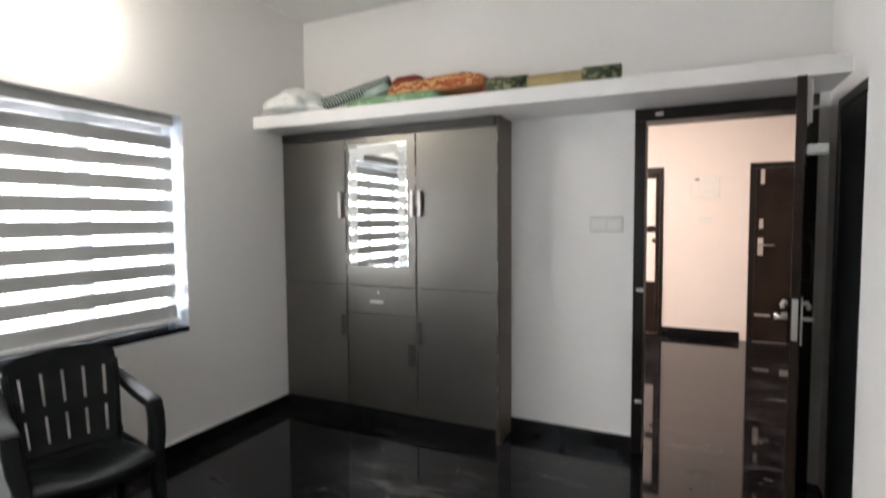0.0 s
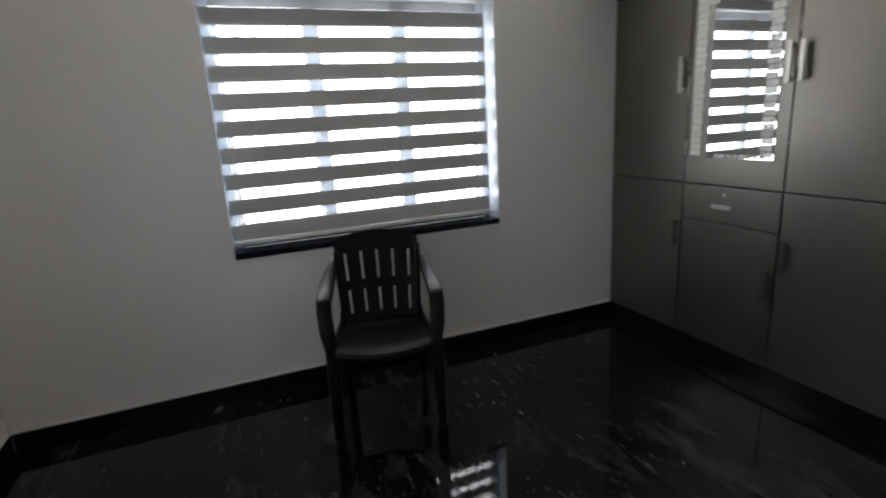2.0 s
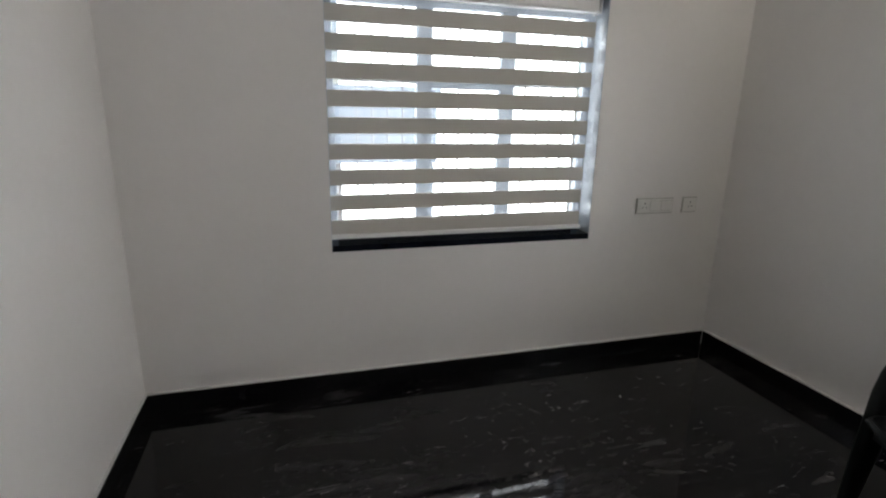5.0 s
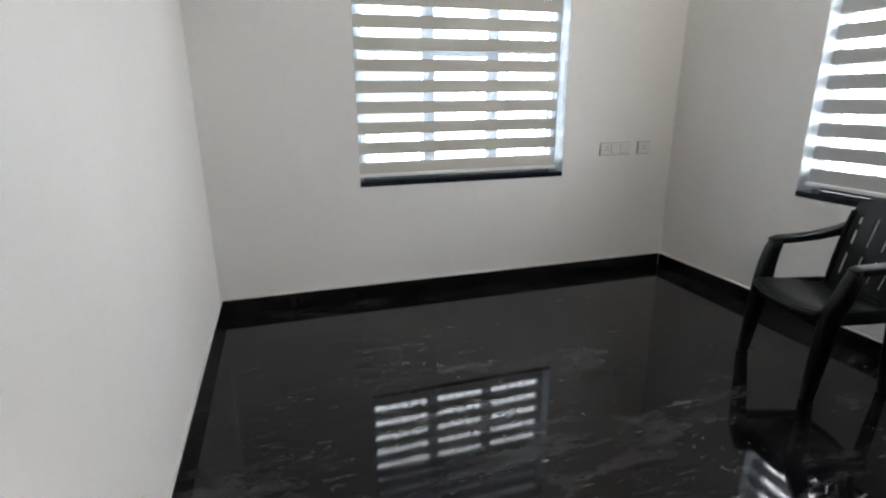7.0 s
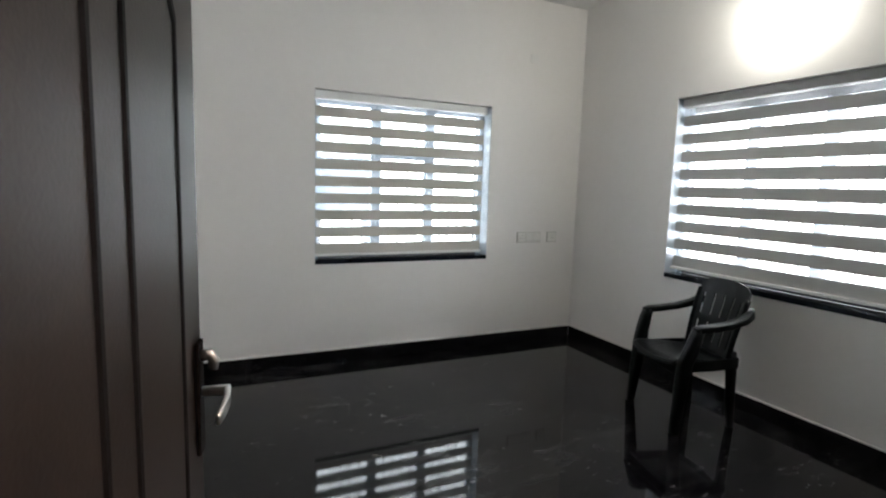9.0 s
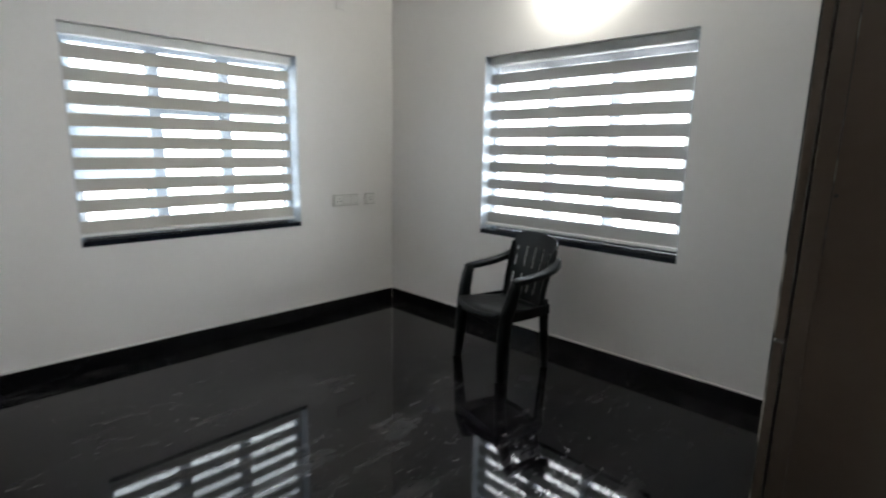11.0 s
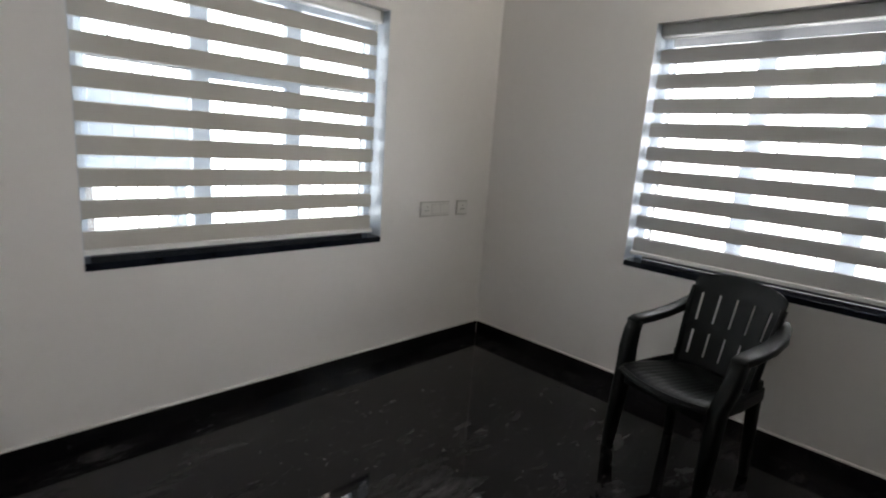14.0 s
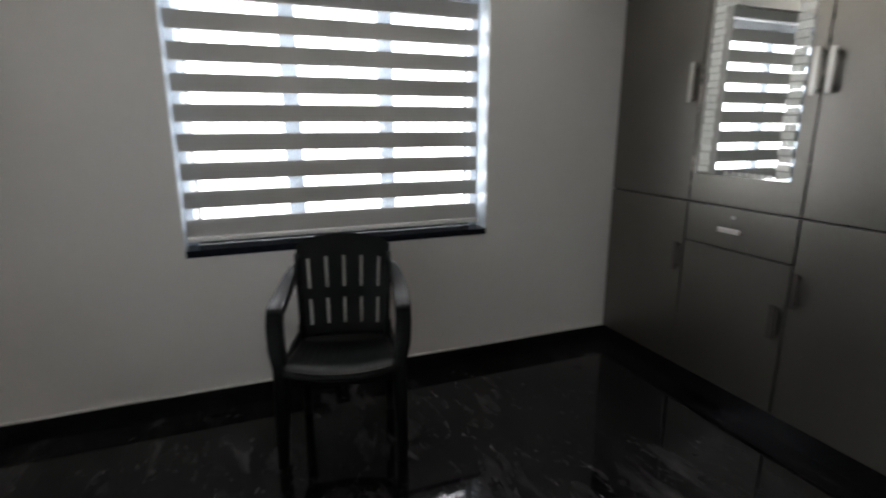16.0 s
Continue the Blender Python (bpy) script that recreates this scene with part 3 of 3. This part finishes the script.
for x in (XS[1], XS[2]):
    part("edge_band", blk(x - 0.0042, x - 0.0012, 0.002, 0.0235, 1.0, 2.03), M_WORN, w, "worn door edge band")
# darker than the doors: the shelf's shade is put into its colour
part("top_fascia", blk(-2.876, -1.160, 0.004, 0.022, 2.042, 2.104), M_FASCIA, w, "strip under the shelf, dark grey for the shelf's shade")
g = 0.0042


def front(name, x0, x1, z0, z1, label=""):
    return part(name, blk(x0 + g, x1 - g, 0.0, 0.021, z0 + g, z1 - g, bevel=0.0018), M_LAM, w, label)


def d_handle(parent, x, z0, z1, material, wide=0.026):
    """A flat upright pull standing off the door on two feet."""
    h = part("handle", blk(x - wide / 2, x + wide / 2, -0.031, -0.021, z0, z1, bevel=0.0045), material, parent, "upright metal pull")
    for z in (z0 + 0.02, z1 - 0.02):
        part("foot", tube([(x, -0.022, z), (x, 0.002, z)], (0.006, 0.007), 8), material, h)


a = front("door", XS[0], XS[1], 0.99, 2.04)
d_handle(a, -2.328, 1.473, 1.66, M_HANDLE)
a = front("door", XS[1], XS[2], 0.99, 2.04, "door with a mirror set in it")
d_handle(a, -1.737, 1.475, 1.655, M_HANDLE)
mir = part("mirror", blk(-2.257, -1.779, -0.0045, 0.0, 1.132, 1.986, bevel=0.0015), M_MIRROR, a, "mirror with a frosted brick border")
b = bmesh.new()
for row in range(25):
    z = 1.142 + row * 0.0328
    for x0, c in ((-2.252, -1), (-1.784, 1)):
        for col in range(2):
            x = x0 - c * (0.002 + col * 0.031) - (0.006 * c if row % 2 else 0)
            x, xe = sorted((x, x - c * 0.029))
            block(b, x, xe, -0.0052, -0.0046, z, z + 0.029)
for col in range(12):
    x = -2.185 + col * 0.031
    if col in (0, 1, 10, 11):
        block(b, x, x + 0.028, -0.0052, -0.0046, 1.884, 1.909)
block(b, -2.186, -1.850, -0.0052, -0.0046, 1.912, 1.978)
for col in range(8):
    x = -2.10 + col * 0.036
    block(b, x, x + 0.026, -0.0052, -0.0046, 1.136, 1.154)
part("frosted_border", b, M_FROST, mir, "frosted brick pattern")
a = front("door", XS[2], XS[3], 0.99, 2.04)
d_handle(a, -1.680, 1.480, 1.650, M_HANDLE)
a = front("door", XS[0], XS[1], 0.10, 0.99)
d_handle(a, -2.318, 0.622, 0.775, M_STEELDARK)
a = front("door", XS[1], XS[2], 0.10, 0.79)
d_handle(a, -1.755, 0.455, 0.608, M_STEELDARK, 0.032)
a = front("drawer", XS[1], XS[2], 0.79, 0.99)
part("handle", blk(-2.080, -1.965, -0.028, -0.016, 0.872, 0.896, bevel=0.004), M_STEEL, a, "short steel drawer pull")
for x in (-2.068, -1.977):
    part("foot", tube([(x, -0.017, 0.884), (x, 0.002, 0.884)], (0.006, 0.006), 8), M_STEEL, a)
part("lock", tube([(-2.022, -0.004, 0.945), (-2.022, 0.003, 0.945)], (0.009, 0.009), 12), M_STEEL, a, "small steel lock")
a = front("door", XS[2], XS[3], 0.10, 0.99)
d_handle(a, -1.680, 0.615, 0.768, M_STEELDARK)

# ---- chair ----
ch = thing("plastic_chair", "dark green-black moulded plastic armchair before the window", "chair", Matrix.Translation((-2.45, 1.247, 0)) @ pose(0, 0, 0, 0, 0, -14.5))


def back_at(u, v):
    k = max(0.0, (v - 0.42) / 0.47)
    half = 0.192 + 0.030 * min(k, 0.75)
    top = v - ((0.030 * u * u + 0.026 * u ** 8) * max(0.0, (k - 0.62) / 0.38) if k > 0.62 else 0)
    return Vector((-0.125 - 0.115 * k - 0.03 * (1 - u * u) + 0.015, u * half, top))


us, slots = [-1.0, -0.95, -0.88], (-0.76, -0.38, 0.0, 0.38, 0.76)
for s in slots:
    us += [s - 0.030, s + 0.030]
us += [0.88, 0.95, 1.0]
vs = [0.365, 0.43, 0.468, 0.583, 0.632, 0.70, 0.772, 0.80, 0.825, 0.845, 0.86, 0.874]
part("backrest", shell(us, vs, back_at, 0.007, lambda i, j: i % 2 == 1 and 2 < i < len(us) - 4 and j in (2, 4, 5)), M_CHAIR, ch, "slotted curved backrest", False)
seat_u = [-1, -0.94] + [-0.87 + 1.74 * i / 52 for i in range(53)] + [0.94, 1]
seat_v = [0, 0.03, 0.06, 0.1, 0.14, 0.2, 0.4, 0.6, 0.8, 0.9, 0.96, 1.0]


def seat_at(u, v):
    half = 0.196 + 0.022 * v
    x = -0.118 + 0.378 * v - 0.02 * max(0.0, 1 - v / 0.1) + 0.040 * (1 - u * u) * v
    drop = 0.03 * max(0, (v - 0.86) / 0.14) ** 2
    rib = 0.0011 * math.cos(u * 47) if abs(u) < 0.86 and 0.17 < v < 0.93 else 0.0
    return Vector((x, u * half, 0.431 - 0.040 * max(0.0, 1 - v) ** 1.2 + rib + 0.012 * u * u - drop + 0.022 * max(0.0, 1 - v / 0.12) ** 2))


part("seat", shell(seat_u, seat_v, seat_at, 0.012), M_CHAIR, ch, "dished seat", True)
rim = [seat_at(u, 0.965) + Vector((0, 0, 0.007)) for u in (-0.97, -0.9, -0.75, -0.5, -0.25, 0, 0.25, 0.5, 0.75, 0.9, 0.97)]
part("seat_rim", tube(rim, (0.005, 0.003), 8), M_CHAIR, ch, "rounded front rim of the seat", True)
b = bmesh.new()
block(b, 0.222, 0.236, -0.20, 0.20, 0.35, 0.415, bevel=0.004)
part("front_apron", b, M_CHAIR, ch)
for s in (-1, 1):
    part("side_apron", tube([(-0.18, s * 0.205, 0.405), (0.0, s * 0.222, 0.40), (0.24, s * 0.225, 0.395)], (0.008, 0.034), 8, 2.0), M_CHAIR, ch)
    arm = [(-0.240, s * 0.208, 0.722), (-0.218, s * 0.226, 0.704), (-0.16, s * 0.243, 0.676), (-0.06, s * 0.253, 0.650), (0.06, s * 0.256, 0.637), (0.130, s * 0.257, 0.632), (0.165, s * 0.256, 0.622)]
    part("armrest", tube(arm, [(0.014, 0.022), (0.022, 0.028), (0.030, 0.022), (0.034, 0.019), (0.035, 0.019), (0.034, 0.019), (0.030, 0.016)], 14, 2.8), M_CHAIR, ch, "broad flat armrest", True)
    post = [(0.138, s * 0.256, 0.634), (0.156, s * 0.257, 0.58), (0.176, s * 0.251, 0.50), (0.196, s * 0.234, 0.42), (0.212, s * 0.238, 0.25), (0.235, s * 0.242, 0.0)]
    part("leg", tube(post, [(0.033, 0.024), (0.033, 0.032), (0.032, 0.038), (0.030, 0.044), (0.028, 0.036), (0.021, 0.026)], 12, 2.0, up=(1, 0, 0)), M_CHAIR, ch, "front leg rising into the arm", True)
    rear = [(-0.142, s * 0.192, 0.47), (-0.148, s * 0.193, 0.38), (-0.158, s * 0.195, 0.20), (-0.172, s * 0.198, 0.0)]
    part("leg", tube(rear, [(0.020, 0.026), (0.022, 0.030), (0.020, 0.026), (0.017, 0.020)], 12, 2.0, up=(1, 0, 0)), M_CHAIR, ch, "rear leg", True)
    part("back_stile", tube([back_at(s * 0.98, v) for v in (0.37, 0.55, 0.66, 0.76, 0.82)], (0.012, 0.016), 8, 1.6, up=(1, 0, 0)), M_CHAIR, ch, "", True)


# ---- switches and sockets ----
def plate(m, wide, high, gangs, label, name="switch_plate"):
    """A wall plate; x across, y out of the wall, z up, from its centre."""
    p = thing(name, label, "socket" if "socket" in label else "switch", m)
    # larger plates: a grey frame paints the shadow line round the edge
    part("frame", blk(-wide / 2, wide / 2, 0, 0.009, -high / 2, high / 2, bevel=0.003), M_PLATEGREY if high > 0.095 else M_COVER if name == "cover_plate" else M_PLATE, p)
    part("cover", blk(-wide / 2 + 0.006, wide / 2 - 0.006, 0.009, 0.012, -high / 2 + 0.008, high / 2 - 0.008, bevel=0.001), M_COVER if name == "cover_plate" else M_PLATE, p)
    n = len(gangs)
    for k, kind in enumerate(gangs):
        x0 = -wide / 2 + 0.014 + (wide - 0.028) * k / n
        x1 = x0 + (wide - 0.028) / n - 0.004
        if kind == "socket":
            f = part("socket_face", blk(x0, x1, 0.012, 0.0135, -high / 2 + 0.018, high / 2 - 0.018, bevel=0.0005), M_PLATE, p)
            for dx, dz in ((0, 0.015), (-0.011, -0.009), (0.011, -0.009)):
                c = (x0 + x1) / 2 + dx
                part("pin_hole", tube([(c, 0.0132, dz), (c, 0.0142, dz)], (0.004, 0.004), 8), M_DARK, f)
        else:
            part("rocker", blk(x0, x1, 0.012, 0.016, -high / 2 + 0.020, high / 2 - 0.020, bevel=0.0015), M_PLATE, p, "ivory rocker")
            # grey sheet paints the shade in the gap round the rocker
            part("rocker_gap", blk(x0 - 0.002, x1 + 0.002, 0.0121, 0.0128, -high / 2 + 0.017, high / 2 - 0.017), M_PLATEGREY, p)
    return p


onN = lambda x, z: Matrix.Translation((x, NY, z)) @ pose(0, 0, 0, 0, 0, 180)  # noqa: E731
onS = lambda x, z: Matrix.Translation((x, SY, z))  # noqa: E731
plate(onN(-0.52, 1.419), 0.20, 0.098, ["switch", "switch"], "ivory two-gang switch plate beside the doorway")
plate(onN(-0.537, 2.52), 0.070, 0.095, [], "white cover plate high above the shelf", "cover_plate")
plate(onS(-2.36, 0.969), 0.26, 0.098, ["switch", "switch", "socket"], "ivory switch and socket plate beside the window", "socket_plate")
plate(onS(-2.612, 0.969), 0.105, 0.098, ["socket"], "small ivory socket plate near the room corner", "socket_plate")
plate(onS(-2.33, 2.535), 0.075, 0.075, [], "small white cover plate high on the wall", "cover_plate")
plate(Matrix.Translation((EX, 1.57, 0.27)) @ pose(0, 0, 0, 0, 0, 90), 0.075, 0.09, ["socket"], "white socket low on the wall", "socket_plate")
plate(Matrix.Translation((0.12, HALL_Y, 1.427)) @ pose(0, 0, 0, 0, 0, 180), 0.14, 0.09, ["switch"], "white switch plate on the hall wall")

# ---- lamp over the west window ----
lp = thing("wall_lamp", "lit white bulb in a holder on the wall above the window", "lamp", (WX, 1.382, 2.57))
part("holder_base", tube([(0.0, 0, 0), (0.02, 0, 0)], [(0.026, 0.026), (0.020, 0.020)], 16), M_PLATE, lp, "white round holder", True)
part("holder", tube([(0.018, 0, 0), (0.060, 0, -0.003), (0.085, 0, -0.018)], (0.0125, 0.0125), 12, up=(0, 1, 0)), M_PLATE, lp, "", True)
part("bulb", tube([(0.086, 0, -0.020), (0.098, 0, -0.040), (0.110, 0, -0.067), (0.117, 0, -0.090), (0.120, 0, -0.104)], [(0.014, 0.014), (0.024, 0.024), (0.030, 0.030), (0.024, 0.024), (0.006, 0.006)], 16, up=(0, 1, 0)), M_BULB, lp, "lit bulb", True)

cr = thing("ceiling_hook_cover", "small round white cover on the ceiling", "ceiling cover", (-2.45, 2.77, CEIL))
part("disc", tube([(0, 0, 0), (0, 0, -0.018), (0, 0, -0.022)], [(0.035, 0.035), (0.033, 0.033), (0.02, 0.02)], 16, up=(0, 1, 0)), M_PLATEGREY, cr, "", True)

# ---- hall ----
hd = thing("door_3", "dark brown hall door with steel bolts and lever", "door", (0.57, HALL_Y, 0), kind="structure")
part("jamb", blk(0.0, 0.06, -0.03, -0.001, 0, 2.02, bevel=0.003), M_DOORFRAME, hd)
part("jamb", blk(0.93, 0.99, -0.03, -0.001, 0, 2.02, bevel=0.003), M_DOORFRAME, hd)
part("head", blk(0.0, 0.99, -0.03, -0.001, 2.021, 2.085, bevel=0.003), M_DOORFRAME, hd)
part("leaf", blk(0.062, 0.928, -0.024, -0.002, 0.01, 2.018, bevel=0.003), M_DOOR, hd)
for x, z0, z1 in ((0.125, 1.84, 2.01), (0.12, 1.33, 1.44)):
    part("tower_bolt", blk(x - 0.02, x + 0.02, -0.036, -0.025, z0, z1, bevel=0.003), M_STEEL, hd, "steel tower bolt")
hp = part("handle_plate", blk(0.09, 0.145, -0.034, -0.025, 1.02, 1.22, bevel=0.004), M_STEEL, hd, "steel backplate")
part("lever", tube([(0.118, -0.034, 1.14), (0.118, -0.07, 1.14), (0.15, -0.075, 1.14), (0.25, -0.075, 1.135)], (0.010, 0.010), 8), M_STEEL, hp, "", True)
part("latch", blk(0.075, 0.23, -0.036, -0.025, 0.31, 0.335, bevel=0.003), M_STEEL, hd, "steel floor latch")
part("latch", blk(0.34, 0.44, -0.040, -0.025, 0.30, 0.37, bevel=0.003), M_STEEL, hd, "steel floor latch")

gd = thing("door_4", "dark brown hall door with milky glass panes", "door", (-1.25, HALL_Y, 0), kind="structure")
part("jamb", blk(0.86, 0.90, -0.03, -0.001, 0, 2.02, bevel=0.003), M_DOORFRAME, gd)
part("jamb", blk(0.0, 0.07, -0.03, -0.001, 0, 2.02, bevel=0.003), M_DOORFRAME, gd)
part("head", blk(0.0, 0.90, -0.03, -0.001, 2.021, 2.085, bevel=0.003), M_DOORFRAME, gd)
for x0, x1 in ((0.072, 0.15), (0.812, 0.858)):
    part("stile", blk(x0, x1, -0.024, -0.002, 0.01, 2.018, bevel=0.003), M_DOOR, gd)
for z0, z1 in ((1.95, 2.018), (1.28, 1.36), (0.01, 0.66)):
    part("rail", blk(0.151, 0.811, -0.023, -0.002, z0, z1, bevel=0.003), M_DOOR, gd)
for z0, z1 in ((1.361, 1.949), (0.661, 1.279)):
    part("pane", blk(0.151, 0.811, -0.016, -0.004, z0, z1), M_MILK, gd, "milky glass pane")
part("knob", tube([(0.80, -0.024, 1.18), (0.80, -0.05, 1.18), (0.80, -0.065, 1.18)], [(0.012, 0.012), (0.028, 0.028), (0.016, 0.016)], 12), M_STEELDARK, gd, "dark round knob", True)

bx = thing("fuse_box", "white fuse box on the hall wall", "fuse box", (0.108, HALL_Y, 1.82))
part("case", blk(-0.155, 0.155, -0.022, 0.0, -0.136, 0.136, bevel=0.006), M_PLATE, bx)
part("lid", blk(-0.148, 0.148, -0.029, -0.0225, -0.129, 0.129, bevel=0.003), M_PLATE, bx, "white hinged lid")
part("latch", blk(-0.115, -0.065, -0.034, -0.0295, 0.088, 0.106, bevel=0.002), M_DARK, bx, "dark latch")
hl = thing("hall_ceiling_lamp", "square lit warm ceiling lamp in the hall", "lamp", (-0.9, 4.6, CEIL))
part("housing", blk(-0.28, 0.28, -0.28, 0.28, -0.035, 0.0, bevel=0.006), M_PLATE, hl)
part("diffuser", blk(-0.26, 0.26, -0.26, 0.26, -0.042, -0.036), M_HALLLAMP, hl, "lit warm diffuser")


# ---- things on the shelf ----
def lump(name, at, size, material, label, category, seed, rough=0.16, squash=2.4, turn=0, tilt=0, tip=0.0):
    """A soft, creased bundle resting on the shelf."""
    g = bmesh.new()
    bmesh.ops.create_icosphere(g, subdivisions=4, radius=1)
    for v in g.verts:
        p = v.co.copy()
        k = 1 + rough * noise.noise(p * 1.7 + Vector((seed, 0, 0))) + rough * 0.5 * noise.noise(p * 4.5 + Vector((0, seed, 0)))
        p = Vector([math.copysign(abs(c) ** (2 / squash), c) for c in p]) * k
        v.co = Vector((p.x * size[0] / 2, p.y * size[1] / 2, max(p.z, -0.82) * size[2] / 2))
    lo = min(v.co.z for v in g.verts)
    for v in g.verts:
        f = v.co.x / size[0] + 0.5
        v.co.z = (v.co.z - lo) * (1 - tip * (max(0.0, 1 - f / 0.62) + 0.5 * max(0.0, f - 0.6)))
    o = obj(name, g, material, True)
    o.matrix_world = Matrix.Translation(at) @ pose(0, 0, 0, 0, tilt, turn)
    return tagged(o, label, category)


def roll_of(name, p0, p1, r0, r1, turns, material, label, category, bow=0.0, flat=1.0):
    """A rolled mat: an outer wrap with a loose edge, and its coiled end."""
    t = thing(name, label, category, p0)
    a, c = Vector((0, 0, 0)), Vector(p1) - Vector(p0)
    d = c.normalized()
    s = d.cross(Vector((0, 0, 1))).normalized()
    u = s.cross(d)
    g = bmesh.new()
    n, rings = 18, []
    for i in range(n + 1):
        f = i / n
        ctr = a + c * f + u * (bow * math.sin(math.pi * f))
        ring = []
        for k in range(21):
            w = 2 * math.pi * k / 20
            r = (r0 + (r1 - r0) * f) * (1 + 0.05 * noise.noise(Vector((f * 6, math.cos(w) * 1.5, math.sin(w) * 1.5)))) + 0.006 * k / 20
            ring.append(g.verts.new(ctr + s * (r * math.cos(w)) + u * (r * flat * math.sin(w))))
        rings.append(ring)
    for q, r in zip(rings, rings[1:]):
        for k in range(20):
            g.faces.new((q[k], q[k + 1], r[k + 1], r[k]))
    for ring in (rings[0], rings[-1]):
        g.faces.new(ring)
    part("outer_wrap", g, material, t, "", True)
    for f, rr in ((-0.003, r0), (1.003, r1)):
        ctr = c * f
        pts = []
        for k in range(int(turns * 14) + 1):
            w = 2 * math.pi * k / 14
            r = 0.008 + (rr * 0.95 - 0.008) * k / (turns * 14)
            pts.append(ctr + s * (r * math.cos(w)) + u * (r * flat * math.sin(w)))
        part("coil_end", tube(pts, (0.003, 0.003), 5, up=tuple(d)), material, t)
    return t


Z = SHZ1 + 0.001
lump("white_bag", (-2.60, 2.85, Z), (0.54, 0.40, 0.20), M_BAG, "crumpled white plastic bag full of cloth on the shelf", "bag", 3.1, 0.34, 2.0, tip=0.95)
lump("grey_bundle", (-2.38, 3.04, Z), (0.44, 0.28, 0.17), M_GREYCLOTH, "grey folded cloth bundle on the shelf", "cloth bundle", 7.7, 0.18)
lump("green_mat", (-1.80, 2.90, Z), (0.70, 0.24, 0.062), M_GREEN, "folded green patterned mat lying on the shelf", "mat", 1.3, 0.06, 5.0)
roll_of("zigzag_mat_roll", (-2.47, 2.86, Z + 0.042), (-1.88, 2.95, 2.385), 0.040, 0.034, 3, M_ZIGZAG, "dark rolled mat with pale zigzag pattern, leaning on bundles", "rolled mat")
lump("pale_cloth", (-1.93, 2.92, Z + 0.055), (0.24, 0.18, 0.10), M_PALE, "pale green crumpled cloth on the green mat", "cloth", 5.2, 0.2, 2.2, 0, -14)
lump("orange_carpet", (-1.50, 2.92, Z + 0.05), (0.66, 0.24, 0.092), M_ORANGE, "folded orange carpet with pale flower pattern", "carpet", 2.2, 0.12, 5.0, 0, -1)
lump("maroon_cloth", (-1.73, 2.98, Z + 0.10), (0.24, 0.20, 0.11), M_RED, "maroon folded cloth on the carpet", "cloth", 9.4, 0.14, 2.8)
lump("maroon_cloth", (-1.10, 2.98, Z), (0.24, 0.24, 0.12), M_RED, "maroon folded cloth beside the carpet", "cloth", 4.4, 0.14, 3.0)
roll_of("khaki_mat_roll", (-1.14, 2.86, Z + 0.040), (-0.40, 2.86, Z + 0.034), 0.038, 0.033, 3, M_KHAKI, "long khaki mat roll with olive ends on the shelf", "rolled mat")
kr = [o for o in bpy.data.objects if o.name == "khaki_mat_roll"][0]
for x0, x1, r in ((0.0, 0.24, 0.0465), (0.55, 0.745, 0.0425)):
    part("olive_end", tube([(x0 - 0.004, 0, 0), ((x0 + x1) / 2, 0, -0.003), (x1, 0, -0.005)], (r, r), 20), M_OLIVE, kr, "olive patterned end", True)

# ---- ceiling fan ----
fan = thing("ceiling_fan", "dark brown three-blade ceiling fan at rest", "ceiling fan", (-1.19, 1.41, CEIL))
part("canopy", tube([(0, 0, 0), (0, 0, -0.03), (0, 0, -0.07)], [(0.055, 0.055), (0.06, 0.06), (0.02, 0.02)], 20, up=(0, 1, 0)), M_DOORFRAME, fan, "", True)
part("rod", tube([(0, 0, -0.06), (0, 0, -0.33)], (0.012, 0.012), 10, up=(0, 1, 0)), M_DOORFRAME, fan, "", True)
part("motor", tube([(0, 0, -0.31), (0, 0, -0.33), (0, 0, -0.40), (0, 0, -0.43)], [(0.05, 0.05), (0.105, 0.105), (0.11, 0.11), (0.06, 0.06)], 24, up=(0, 1, 0)), M_DOORFRAME, fan, "", True)
for k in range(3):
    w = radians(130 + 120 * k)
    turn = pose(0, 0, -0.385, 0, 0, math.degrees(w)) @ pose(0, 0, 0, 9, 0, 0)
    g = blk(0.17, 0.625, -0.058, 0.058, -0.003, 0.003, bevel=0.0025)
    for v in g.verts:
        if v.co.x > 0.5:
            v.co.y *= 0.92
    g.transform(turn)
    bl = part("blade", g, M_DOORFRAME, fan)
    g = blk(0.09, 0.22, -0.018, 0.018, 0.004, 0.009, bevel=0.002)
    g.transform(turn)
    part("bracket", g, M_STEELDARK, bl)

# ---- outdoors ----
# added block between lamp and glass: dims and blues part of the south window
nb = thing("blue_view_block", "blue-grey block on posts, added to dim and tint the window view", "parapet", (-1.3, SY - 2.5, -0.5), kind="structure")
part("view_panel", blk(-0.36, 0.95, -0.1, 0.1, 1.50, 2.16, bevel=0.01), M_BLUE, nb)
part("view_panel_cap", blk(-0.39, 0.98, -0.13, 0.13, 2.162, 2.22, bevel=0.01), M_BLUE, nb)
for x in (-0.28, 0.87):
    part("post", blk(x - 0.06, x + 0.06, -0.06, 0.06, 0.0, 1.498, bevel=0.005), M_BLUE, nb)

b = bmesh.new()
bmesh.ops.create_circle(b, cap_ends=True, radius=900, segments=64, matrix=Matrix.Translation((0, 0, -0.5)))
setting("ground", b, M_GROUND, "pale bare ground round the house", "ground")
